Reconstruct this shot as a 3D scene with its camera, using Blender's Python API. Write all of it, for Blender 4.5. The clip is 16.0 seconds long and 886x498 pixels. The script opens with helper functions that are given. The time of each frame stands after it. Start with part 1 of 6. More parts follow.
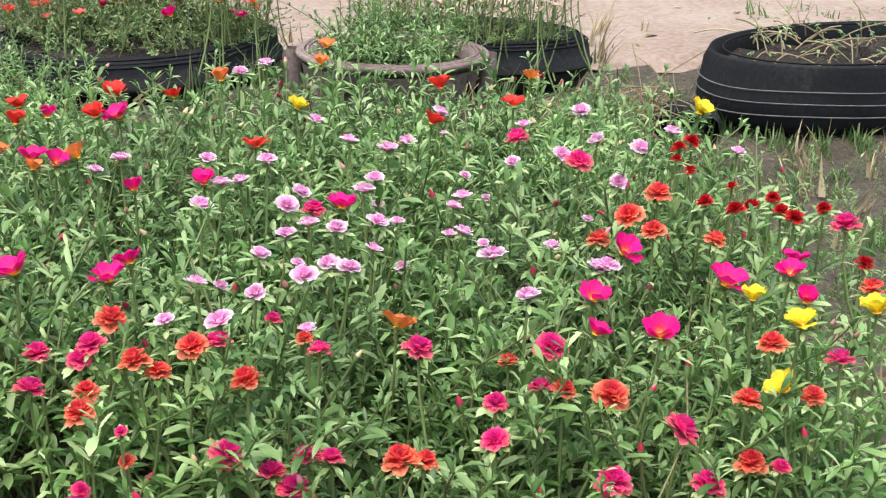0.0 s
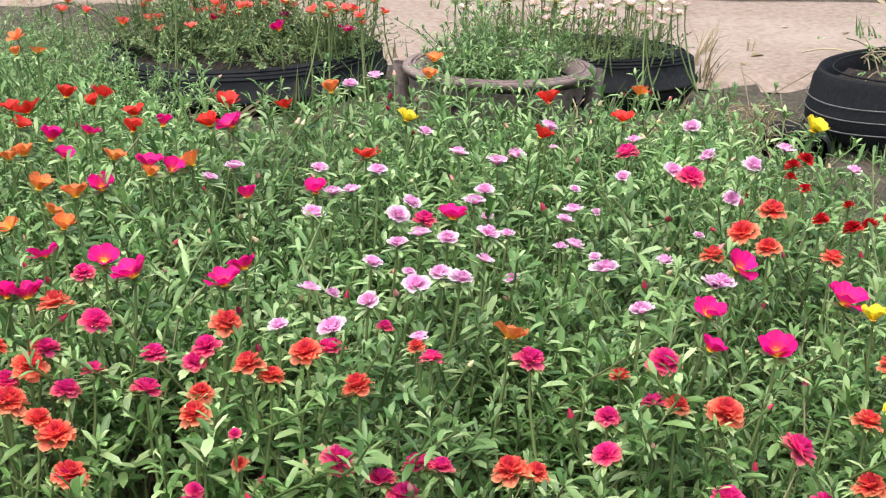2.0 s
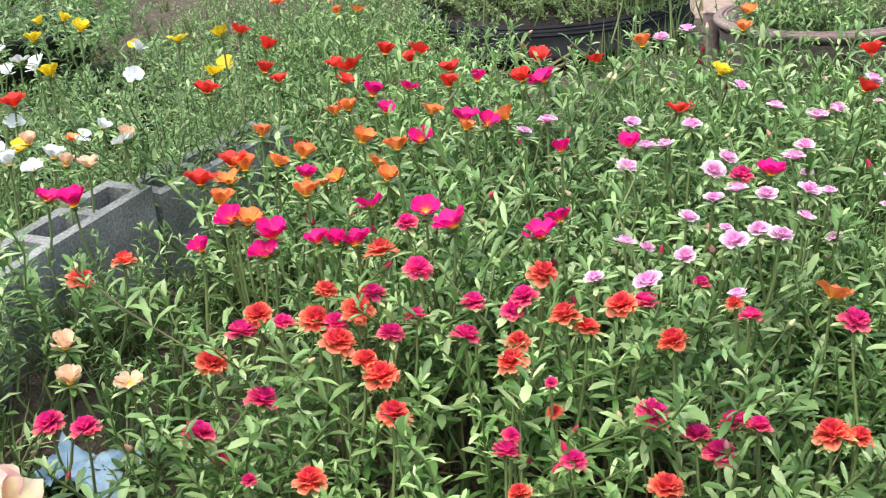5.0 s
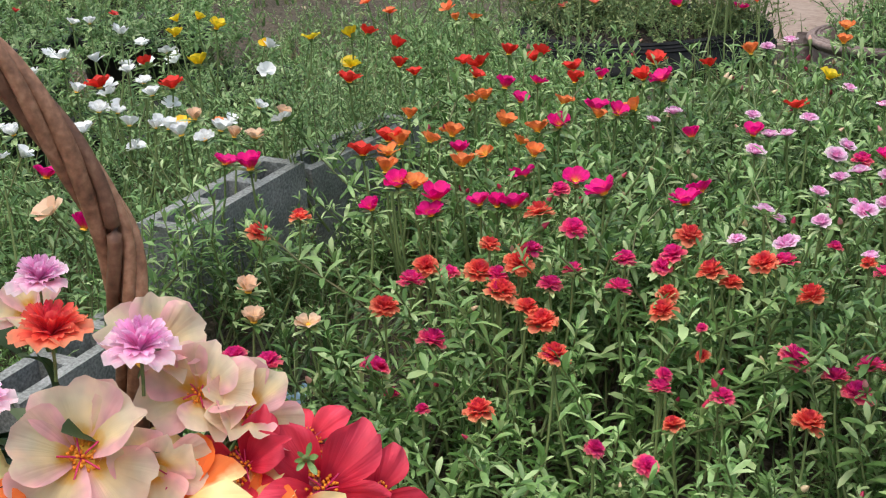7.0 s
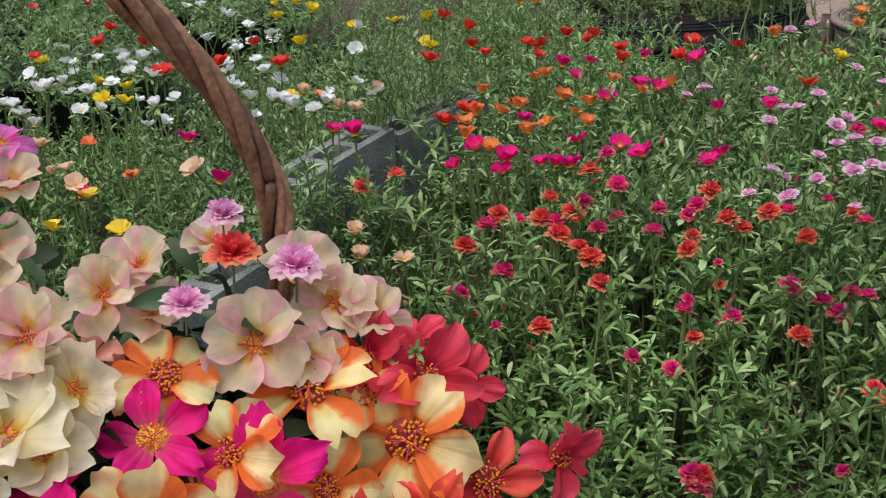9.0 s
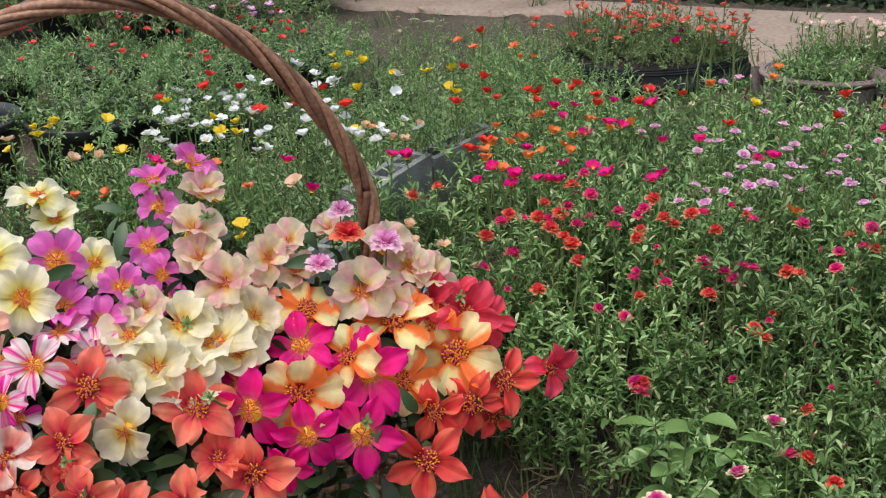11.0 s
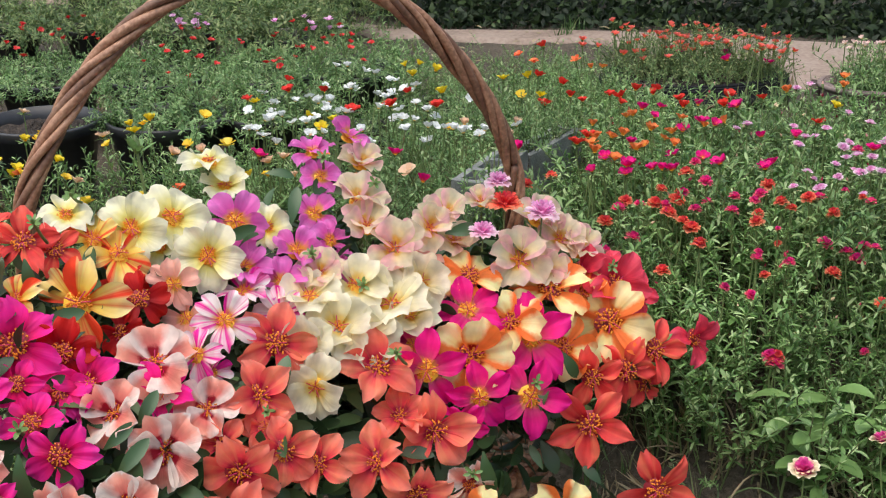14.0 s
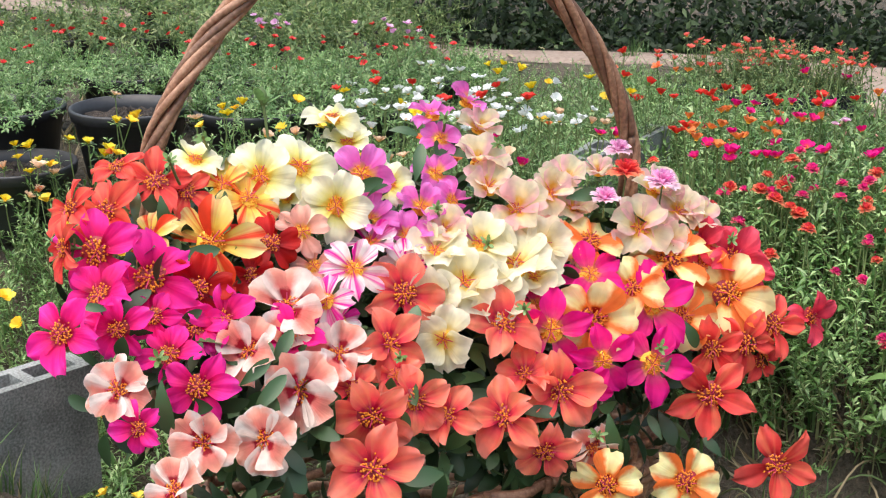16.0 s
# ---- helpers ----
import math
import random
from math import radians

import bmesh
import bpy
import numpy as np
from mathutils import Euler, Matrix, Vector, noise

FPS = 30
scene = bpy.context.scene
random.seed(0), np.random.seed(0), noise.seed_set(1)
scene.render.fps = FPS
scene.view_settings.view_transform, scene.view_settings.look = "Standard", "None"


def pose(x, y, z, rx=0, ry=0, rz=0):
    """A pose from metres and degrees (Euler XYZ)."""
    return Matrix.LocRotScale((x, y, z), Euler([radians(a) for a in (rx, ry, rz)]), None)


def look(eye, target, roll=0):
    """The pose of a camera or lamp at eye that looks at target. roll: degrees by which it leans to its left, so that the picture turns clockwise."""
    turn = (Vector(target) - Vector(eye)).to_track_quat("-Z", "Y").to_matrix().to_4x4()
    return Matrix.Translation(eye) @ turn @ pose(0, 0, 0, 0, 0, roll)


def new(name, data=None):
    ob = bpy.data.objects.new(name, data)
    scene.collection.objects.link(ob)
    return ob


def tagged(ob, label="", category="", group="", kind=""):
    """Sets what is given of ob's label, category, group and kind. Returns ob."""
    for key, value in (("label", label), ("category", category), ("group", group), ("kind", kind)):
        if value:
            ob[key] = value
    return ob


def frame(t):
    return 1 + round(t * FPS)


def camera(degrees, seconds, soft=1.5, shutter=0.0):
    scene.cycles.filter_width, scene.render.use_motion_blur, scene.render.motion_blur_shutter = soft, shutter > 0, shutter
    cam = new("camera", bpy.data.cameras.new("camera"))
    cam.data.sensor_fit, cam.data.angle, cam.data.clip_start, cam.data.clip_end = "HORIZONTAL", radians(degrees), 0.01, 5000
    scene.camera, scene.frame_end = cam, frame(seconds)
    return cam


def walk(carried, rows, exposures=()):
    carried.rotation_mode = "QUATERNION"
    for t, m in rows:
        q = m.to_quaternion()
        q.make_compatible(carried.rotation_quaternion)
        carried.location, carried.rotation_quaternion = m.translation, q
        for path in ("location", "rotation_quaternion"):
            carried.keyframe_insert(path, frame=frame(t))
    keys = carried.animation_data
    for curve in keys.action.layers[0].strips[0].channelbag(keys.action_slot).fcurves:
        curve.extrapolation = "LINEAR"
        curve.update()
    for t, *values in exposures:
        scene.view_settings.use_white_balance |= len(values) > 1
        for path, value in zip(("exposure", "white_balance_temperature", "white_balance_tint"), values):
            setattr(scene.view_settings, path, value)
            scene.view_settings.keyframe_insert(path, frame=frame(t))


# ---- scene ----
cam = camera(38.42, 16.0, soft=1.2)
PATH = [
    (0, (-0.0000, -0.0000, 0.7813), (-0.0000, 1.8325, -0.0198), 1.655),
    (0.5, (-0.0043, -0.0037, 0.7792), (-0.0321, 1.8342, -0.0089), 1.594),
    (1, (-0.0112, 0.0004, 0.7736), (-0.0712, 1.8359, -0.0183), 1.284),
    (1.5, (-0.0169, 0.0009, 0.7709), (-0.1163, 1.8365, -0.0168), 1.187),
    (2, (-0.0213, -0.0028, 0.7726), (-0.1632, 1.8352, -0.0031), 1.169),
    (2.5, (-0.0270, -0.0050, 0.7731), (-0.2336, 1.8298, 0.0043), 0.631),
    (3, (-0.0298, -0.0108, 0.7746), (-0.3168, 1.8155, 0.0116), -0.104),
    (3.5, (-0.0320, -0.0133, 0.7762), (-0.3864, 1.7992, 0.0087), -0.574),
    (4, (-0.0374, -0.0158, 0.7756), (-0.4641, 1.7714, -0.0140), -1.327),
    (4.5, (-0.0432, -0.0147, 0.7729), (-0.5475, 1.7395, -0.0446), -2.504),
    (5, (-0.0445, -0.0159, 0.7729), (-0.6256, 1.7086, -0.0568), -3.389),
    (5.2, (-0.0463, -0.0219, 0.7724), (-0.6550, 1.6926, -0.0582), -3.648),
    (7.3, (-0.1338, -0.2365, 0.7503), (-0.7623, 1.5024, -0.0120), -1.692),
    (7.5, (-0.1359, -0.2554, 0.7551), (-0.7656, 1.4802, -0.0137), -1.614),
    (8, (-0.1246, -0.3071, 0.7775), (-0.7753, 1.4106, -0.0139), -1.981),
    (8.5, (-0.0648, -0.4282, 0.8367), (-0.7516, 1.2673, 0.0282), -2.478),
    (9, (-0.0387, -0.5114, 0.8656), (-0.7377, 1.1760, 0.0507), -2.550),
    (9.2, (0.0009, -0.5977, 0.9019), (-0.7124, 1.0826, 0.0848), -2.753),
    (11.3, (0.1738, -1.2434, 1.1431), (-0.5135, 0.4603, 0.3524), -1.960),
    (11.5, (0.1698, -1.2497, 1.1434), (-0.5182, 0.4530, 0.3513), -1.951),
    (12, (0.1583, -1.2612, 1.1209), (-0.5403, 0.4439, 0.3433), -2.128),
    (12.5, (0.0753, -1.2908, 1.0810), (-0.5935, 0.4343, 0.3216), -1.496),
    (13, (0.0085, -1.3313, 1.0692), (-0.6429, 0.4030, 0.3159), -1.377),
    (13.5, (-0.0802, -1.3826, 1.0419), (-0.6977, 0.3756, 0.3156), -0.970),
    (14, (-0.1389, -1.4315, 1.0203), (-0.7421, 0.3407, 0.3166), -0.680),
    (14.5, (-0.2012, -1.4798, 0.9910), (-0.7896, 0.3070, 0.3120), -0.109),
    (15, (-0.2472, -1.4973, 0.9378), (-0.8349, 0.3007, 0.2884), 0.188),
    (15.5, (-0.2690, -1.5078, 0.8879), (-0.8832, 0.2891, 0.2605), 0.520),
    (16, (-0.2839, -1.5093, 0.8749), (-0.9244, 0.2796, 0.2508), 0.555),
]
walk(cam, [(t, look(eye, target, roll)) for t, eye, target, roll in PATH],
     [(0, 0.90), (3.5, 0.95), (5.2, 1.02), (7.3, 0.24), (9.2, -0.03), (11.3, 0.26), (12.5, 0.34), (14.0, 0.32), (15, 0.38), (16, 0.74)])

# ---- light: an overcast sky ----
world = bpy.data.worlds.new("world")
scene.world = world
world.use_nodes = True
sky = world.node_tree.nodes.new("ShaderNodeTexSky")
sky.sky_type, sky.sun_disc = "NISHITA", False
sky.sun_elevation, sky.sun_rotation = radians(75), radians(214)
sky.air_density, sky.dust_density, sky.ozone_density = 1.5, 4.0, 1.0
world.node_tree.nodes["Background"].inputs[1].default_value = 0.15
world.node_tree.links.new(sky.outputs[0], world.node_tree.nodes["Background"].inputs[0])
sun_data = bpy.data.lights.new("sun", "SUN")
sun_data.energy, sun_data.angle, sun_data.color = 2.5, radians(85), (1.0, 0.96, 0.9)
sun = new("sun", sun_data)
sun.matrix_world = look((0, 0, 8), (0.5, 0.75, 4.5))


# ---- materials ----
def nodes_of(name):
    m = bpy.data.materials.new(name)
    m.use_nodes = True
    return m, m.node_tree.nodes, m.node_tree.links, m.node_tree.nodes["Principled BSDF"]


def ramp(nodes, stops):
    r = nodes.new("ShaderNodeValToRGB")
    while len(r.color_ramp.elements) < len(stops):
        r.color_ramp.elements.new(0.5)
    for e, (p, c) in zip(r.color_ramp.elements, stops):
        e.position, e.color = p, (*c, 1)
    return r


def noise_node(nodes, links, scale, detail=4, coords=None):
    n = nodes.new("ShaderNodeTexNoise")
    n.inputs["Scale"].default_value, n.inputs["Detail"].default_value = scale, detail
    c = nodes.new("ShaderNodeTexCoord")
    links.new(c.outputs[coords or "Object"], n.inputs["Vector"])
    return n


def surface(name, stops, scale, fine=None, rough=0.8, bump=0.3, dist=0.01, metal=0.0, coat=0.0):
    """A rough surface: colour by noise at two scales, relief by the finer one."""
    m, n, l, b = nodes_of(name)
    big = noise_node(n, l, scale)
    small = noise_node(n, l, fine or scale * 12, 6)
    mix = n.new("ShaderNodeMath")
    mix.operation = "MULTIPLY_ADD"
    mix.inputs[1].default_value = 0.5
    l.new(small.outputs[0], mix.inputs[0])
    half = n.new("ShaderNodeMath")
    half.operation = "MULTIPLY"
    half.inputs[1].default_value = 0.5
    l.new(big.outputs[0], half.inputs[0])
    l.new(half.outputs[0], mix.inputs[2])
    r = ramp(n, stops)
    l.new(mix.outputs[0], r.inputs[0])
    l.new(r.outputs[0], b.inputs["Base Color"])
    b.inputs["Roughness"].default_value, b.inputs["Metallic"].default_value = rough, metal
    b.inputs["Coat Weight"].default_value = coat
    if bump:
        k = n.new("ShaderNodeBump")
        k.inputs["Strength"].default_value, k.inputs["Distance"].default_value = bump, dist
        l.new(small.outputs[0], k.inputs["Height"])
        l.new(k.outputs[0], b.inputs["Normal"])
    return m


def leafy(name, stops, rough=0.42, glow=0.3):
    """Leaves: colour by the single leaf, some light passing through."""
    m, n, l, b = nodes_of(name)
    g = n.new("ShaderNodeNewGeometry")
    r = ramp(n, stops)
    l.new(g.outputs["Random Per Island"], r.inputs[0])
    patch = noise_node(n, l, 3.0, 3)
    tone = n.new("ShaderNodeHueSaturation")
    v = n.new("ShaderNodeMapRange")
    v.inputs[1].default_value, v.inputs[2].default_value, v.inputs[3].default_value, v.inputs[4].default_value = 0.3, 0.7, 0.75, 1.25
    l.new(patch.outputs[0], v.inputs[0])
    l.new(v.outputs[0], tone.inputs["Value"])
    l.new(r.outputs[0], tone.inputs["Color"])
    l.new(tone.outputs[0], b.inputs["Base Color"])
    b.inputs["Roughness"].default_value = rough
    t = n.new("ShaderNodeBsdfTranslucent")
    l.new(tone.outputs[0], t.inputs[0])
    mix = n.new("ShaderNodeMixShader")
    mix.inputs[0].default_value = glow
    l.new(b.outputs[0], mix.inputs[1])
    l.new(t.outputs[0], mix.inputs[2])
    l.new(mix.outputs[0], n["Material Output"].inputs[0])
    return m


def petal_mat(name, stops, stripe=None, stripes=5.0, amount=0.5, glow=0.36, tone=(0.80, 1.02), cover=0.47, rim=None, reach=(0.16, 0.46)):
    """Petals: colour by the way out from the flower's heart, with streaks along the petal."""
    m, n, l, b = nodes_of(name)
    c = n.new("ShaderNodeTexCoord")
    flat = n.new("ShaderNodeVectorMath")
    flat.operation = "MULTIPLY"
    flat.inputs[1].default_value = (1, 1, 0)
    l.new(c.outputs["Object"], flat.inputs[0])
    far = n.new("ShaderNodeVectorMath")
    far.operation = "LENGTH"
    l.new(flat.outputs[0], far.inputs[0])
    wob = noise_node(n, l, 5.0, 3)
    add = n.new("ShaderNodeMath")
    add.operation = "MULTIPLY_ADD"
    add.inputs[1].default_value = 0.3
    l.new(wob.outputs[0], add.inputs[0])
    sub = n.new("ShaderNodeMath")
    sub.operation = "SUBTRACT"
    sub.inputs[1].default_value = 0.15
    l.new(far.outputs["Value"], sub.inputs[0])
    l.new(sub.outputs[0], add.inputs[2])
    r = ramp(n, stops)
    l.new(add.outputs[0], r.inputs[0])
    colour = r.outputs[0]
    # streaks that run along the petal
    xyz = n.new("ShaderNodeSeparateXYZ")
    l.new(c.outputs["Object"], xyz.inputs[0])
    turn = n.new("ShaderNodeMath")
    turn.operation = "ARCTAN2"
    l.new(xyz.outputs[1], turn.inputs[0])
    l.new(xyz.outputs[0], turn.inputs[1])
    info = n.new("ShaderNodeObjectInfo")
    comb = n.new("ShaderNodeCombineXYZ")
    l.new(turn.outputs[0], comb.inputs[0])
    l.new(info.outputs["Random"], comb.inputs[2])
    streak = n.new("ShaderNodeTexNoise")
    streak.inputs["Scale"].default_value, streak.inputs["Detail"].default_value = stripes, 3
    l.new(comb.outputs[0], streak.inputs["Vector"])
    if rim:
        # a flush along the petal's two edges, wider on one of them
        skew = n.new("ShaderNodeMath")
        skew.operation = "MULTIPLY_ADD"
        skew.inputs[1].default_value, skew.inputs[2].default_value = 0.44, -0.22
        l.new(info.outputs["Random"], skew.inputs[0])
        off = n.new("ShaderNodeMath")
        l.new(turn.outputs[0], off.inputs[0])
        l.new(skew.outputs[0], off.inputs[1])
        side = n.new("ShaderNodeMath")
        side.operation = "ABSOLUTE"
        l.new(off.outputs[0], side.inputs[0])
        waver = n.new("ShaderNodeMath")
        waver.operation = "MULTIPLY_ADD"
        waver.inputs[1].default_value = 0.3
        l.new(wob.outputs[0], waver.inputs[0])
        l.new(side.outputs[0], waver.inputs[2])
        flush = n.new("ShaderNodeMapRange")
        flush.inputs[1].default_value, flush.inputs[2].default_value = reach[0] + 0.15, reach[1] + 0.15
        l.new(waver.outputs[0], flush.inputs[0])
        tinge = n.new("ShaderNodeMix")
        tinge.data_type = "RGBA"
        l.new(flush.outputs[0], tinge.inputs[0])
        l.new(colour, tinge.inputs[6])
        tinge.inputs[7].default_value = (*rim, 1)
        colour = tinge.outputs[2]
    edge = ramp(n, [(cover, (0, 0, 0)), (cover + 0.12, (1, 1, 1))] if stripe else [(0.3, (0, 0, 0)), (0.75, (1, 1, 1))])
    l.new(streak.outputs[0], edge.inputs[0])
    k = n.new("ShaderNodeMath")
    k.operation = "MULTIPLY"
    k.inputs[1].default_value = amount
    l.new(edge.outputs[0], k.inputs[0])
    mix = n.new("ShaderNodeMix")
    mix.data_type = "RGBA"
    l.new(k.outputs[0], mix.inputs[0])
    l.new(colour, mix.inputs[6])
    if stripe:
        mix.inputs[7].default_value = (*stripe, 1)
    else:
        deep = n.new("ShaderNodeHueSaturation")
        deep.inputs["Value"].default_value, deep.inputs["Saturation"].default_value = 0.78, 1.1
        l.new(colour, deep.inputs["Color"])
        l.new(deep.outputs[0], mix.inputs[7])
    vary = n.new("ShaderNodeHueSaturation")
    span = n.new("ShaderNodeMapRange")
    span.inputs[3].default_value, span.inputs[4].default_value = tone
    l.new(info.outputs["Random"], span.inputs[0])
    blotch = noise_node(n, l, 2.2, 2)
    soft = n.new("ShaderNodeMapRange")
    soft.inputs[1].default_value, soft.inputs[2].default_value, soft.inputs[3].default_value, soft.inputs[4].default_value = 0.3, 0.7, 0.78, 1.16
    l.new(blotch.outputs[0], soft.inputs[0])
    both = n.new("ShaderNodeMath")
    both.operation = "MULTIPLY"
    l.new(span.outputs[0], both.inputs[0])
    l.new(soft.outputs[0], both.inputs[1])
    l.new(both.outputs[0], vary.inputs["Value"])
    l.new(mix.outputs[2], vary.inputs["Color"])
    l.new(vary.outputs[0], b.inputs["Base Color"])
    b.inputs["Roughness"].default_value = 0.55
    b.inputs["Specular IOR Level"].default_value = 0.25
    bump = n.new("ShaderNodeBump")
    bump.inputs["Strength"].default_value, bump.inputs["Distance"].default_value = 0.25, 0.02
    l.new(streak.outputs[0], bump.inputs["Height"])
    l.new(bump.outputs[0], b.inputs["Normal"])
    t = n.new("ShaderNodeBsdfTranslucent")
    l.new(vary.outputs[0], t.inputs[0])
    mixs = n.new("ShaderNodeMixShader")
    mixs.inputs[0].default_value = glow
    l.new(b.outputs[0], mixs.inputs[1])
    l.new(t.outputs[0], mixs.inputs[2])
    l.new(mixs.outputs[0], n["Material Output"].inputs[0])
    return m


M_SOIL = surface("soil", [(0.3, (0.030, 0.028, 0.016)), (0.45, (0.060, 0.050, 0.034)), (0.55, (0.085, 0.068, 0.048)), (0.75, (0.15, 0.125, 0.09))], 2.2, 70, 0.95, 0.9, 0.025)
M_SAND = surface("sand", [(0.3, (0.15, 0.11, 0.08)), (0.45, (0.24, 0.18, 0.145)), (0.56, (0.29, 0.23, 0.19)), (0.75, (0.34, 0.28, 0.24))], 2.6, 55, 0.95, 0.12, 0.006)
M_RUBBER = surface("rubber", [(0.3, (0.005, 0.0055, 0.007)), (0.55, (0.011, 0.012, 0.014)), (0.8, (0.035, 0.035, 0.036))], 6.0, 90, 0.75, 0.35, 0.004)
M_RUBBER.node_tree.nodes["Principled BSDF"].inputs["Specular IOR Level"].default_value = 0.2
M_POTSOIL = surface("potting_soil", [(0.3, (0.012, 0.009, 0.007)), (0.55, (0.035, 0.026, 0.02)), (0.75, (0.09, 0.07, 0.05))], 9.0, 90, 0.95, 0.9, 0.02)
M_CHALK = surface("worn_line", [(0.3, (0.05, 0.05, 0.05)), (0.7, (0.16, 0.16, 0.155))], 30.0, 200, 0.8, 0.2, 0.002)
M_CLAY = surface("clay", [(0.3, (0.07, 0.05, 0.045)), (0.48, (0.16, 0.115, 0.105)), (0.75, (0.30, 0.24, 0.22))], 12.0, 120, 0.85, 0.4, 0.004)
M_BLOCK = surface("concrete_block", [(0.3, (0.05, 0.056, 0.05)), (0.45, (0.145, 0.155, 0.147)), (0.56, (0.25, 0.26, 0.25)), (0.75, (0.44, 0.45, 0.44))], 11.0, 260, 0.95, 0.45, 0.002)
M_POT = surface("black_plastic", [(0.3, (0.014, 0.014, 0.016)), (0.7, (0.036, 0.036, 0.039))], 8.0, 60, 0.45, 0.1, 0.002)
M_WICKER = surface("wicker", [(0.3, (0.10, 0.046, 0.025)), (0.46, (0.26, 0.125, 0.070)), (0.58, (0.40, 0.215, 0.13)), (0.75, (0.52, 0.33, 0.22))], 14.0, 140, 0.55, 0.35, 0.003, coat=0.1)
M_WICKER_DARK = surface("dark_wicker", [(0.3, (0.06, 0.027, 0.015)), (0.5, (0.16, 0.074, 0.042)), (0.75, (0.33, 0.19, 0.115))], 14.0, 140, 0.55, 0.35, 0.003, coat=0.1)
M_DRY = leafy("dry_grass", [(0.0, (0.22, 0.17, 0.09)), (1.0, (0.42, 0.35, 0.22))], 0.7, 0.15)
M_LEAF = leafy("leaf", [(0.0, (0.046, 0.112, 0.024)), (0.40, (0.118, 0.232, 0.062)), (0.75, (0.242, 0.390, 0.135)), (1.0, (0.41, 0.53, 0.25))], 0.36)
M_LEAF_FAR = leafy("leaf_far", [(0.0, (0.070, 0.155, 0.045)), (0.5, (0.175, 0.31, 0.105)), (0.85, (0.29, 0.43, 0.175)), (1.0, (0.43, 0.53, 0.27))], 0.5, 0.4)
M_LEAF_BUSH = leafy("leaf_bush", [(0.0, (0.055, 0.11, 0.035)), (0.5, (0.14, 0.225, 0.075)), (0.85, (0.25, 0.33, 0.12)), (1.0, (0.37, 0.40, 0.19))], 0.55, 0.4)
M_GRASS = leafy("grass_blade", [(0.0, (0.05, 0.11, 0.03)), (0.6, (0.10, 0.19, 0.055)), (1.0, (0.25, 0.27, 0.12))], 0.5)
# Near-black hedge leaves: the shade inside the shrubs is put into their colour.
M_HEDGE = leafy("shaded_hedge_leaf", [(0.0, (0.008, 0.018, 0.006)), (0.7, (0.024, 0.050, 0.015)), (1.0, (0.08, 0.13, 0.04))], 0.6, 0.15)
M_STEM = leafy("stem", [(0.0, (0.10, 0.17, 0.05)), (0.7, (0.16, 0.21, 0.075)), (1.0, (0.17, 0.16, 0.075))], 0.5, 0.1)
# Leaves deep between the cut flowers: their colour is darkened for the shade there.
M_LEAF_SHADED = leafy("shaded_cut_leaf", [(0.0, (0.010, 0.028, 0.008)), (0.7, (0.028, 0.068, 0.022)), (1.0, (0.08, 0.15, 0.05))], 0.5, 0.08)
M_LEAF_OPEN = leafy("open_leaf", [(0.0, (0.024, 0.060, 0.020)), (1.0, (0.062, 0.125, 0.045))], 0.38, 0.1)
M_SEPAL = leafy("sepal", [(0.0, (0.10, 0.17, 0.05)), (1.0, (0.19, 0.26, 0.09))], 0.45, 0.2)
M_BUD = leafy("bud", [(0.0, (0.22, 0.01, 0.04)), (1.0, (0.55, 0.03, 0.09))], 0.5, 0.2)
M_BUD_PALE = leafy("pale_bud", [(0.0, (0.62, 0.22, 0.25)), (1.0, (0.72, 0.62, 0.35))], 0.5, 0.2)
M_DOT_RED = leafy("far_red", [(0.0, (0.50, 0.012, 0.02)), (1.0, (0.78, 0.05, 0.04))], 0.5, 0.3)
M_DOT_YELLOW = leafy("far_yellow", [(0.0, (0.85, 0.52, 0.02)), (1.0, (0.9, 0.72, 0.06))], 0.5, 0.3)
M_DOT_MAUVE = leafy("far_mauve", [(0.0, (0.68, 0.24, 0.55)), (1.0, (0.86, 0.62, 0.80))], 0.5, 0.3)
M_DOT_WHITE = leafy("far_white", [(0.0, (0.78, 0.80, 0.78)), (1.0, (0.86, 0.87, 0.88))], 0.5, 0.3)
M_DOT_PEACH = leafy("far_peach", [(0.0, (0.82, 0.50, 0.32)), (1.0, (0.88, 0.70, 0.50))], 0.5, 0.3)
M_DOT_CORAL = leafy("far_coral", [(0.0, (0.80, 0.10, 0.03)), (1.0, (0.86, 0.30, 0.10))], 0.5, 0.3)
M_ANTHER = surface("anther", [(0.3, (0.66, 0.14, 0.01)), (0.7, (0.9, 0.38, 0.02))], 20.0, 80, 0.6, 0)
M_HEART = surface("heart", [(0.3, (0.16, 0.006, 0.012)), (0.7, (0.34, 0.012, 0.03))], 8.0, 60, 0.6, 0)
M_YHEART = surface("yellow_heart", [(0.3, (0.75, 0.35, 0.02)), (0.7, (0.9, 0.6, 0.05))], 8.0, 60, 0.6, 0)
M_STYLE = surface("style", [(0.3, (0.45, 0.01, 0.09)), (0.7, (0.6, 0.03, 0.14))], 8.0, 60, 0.5, 0)

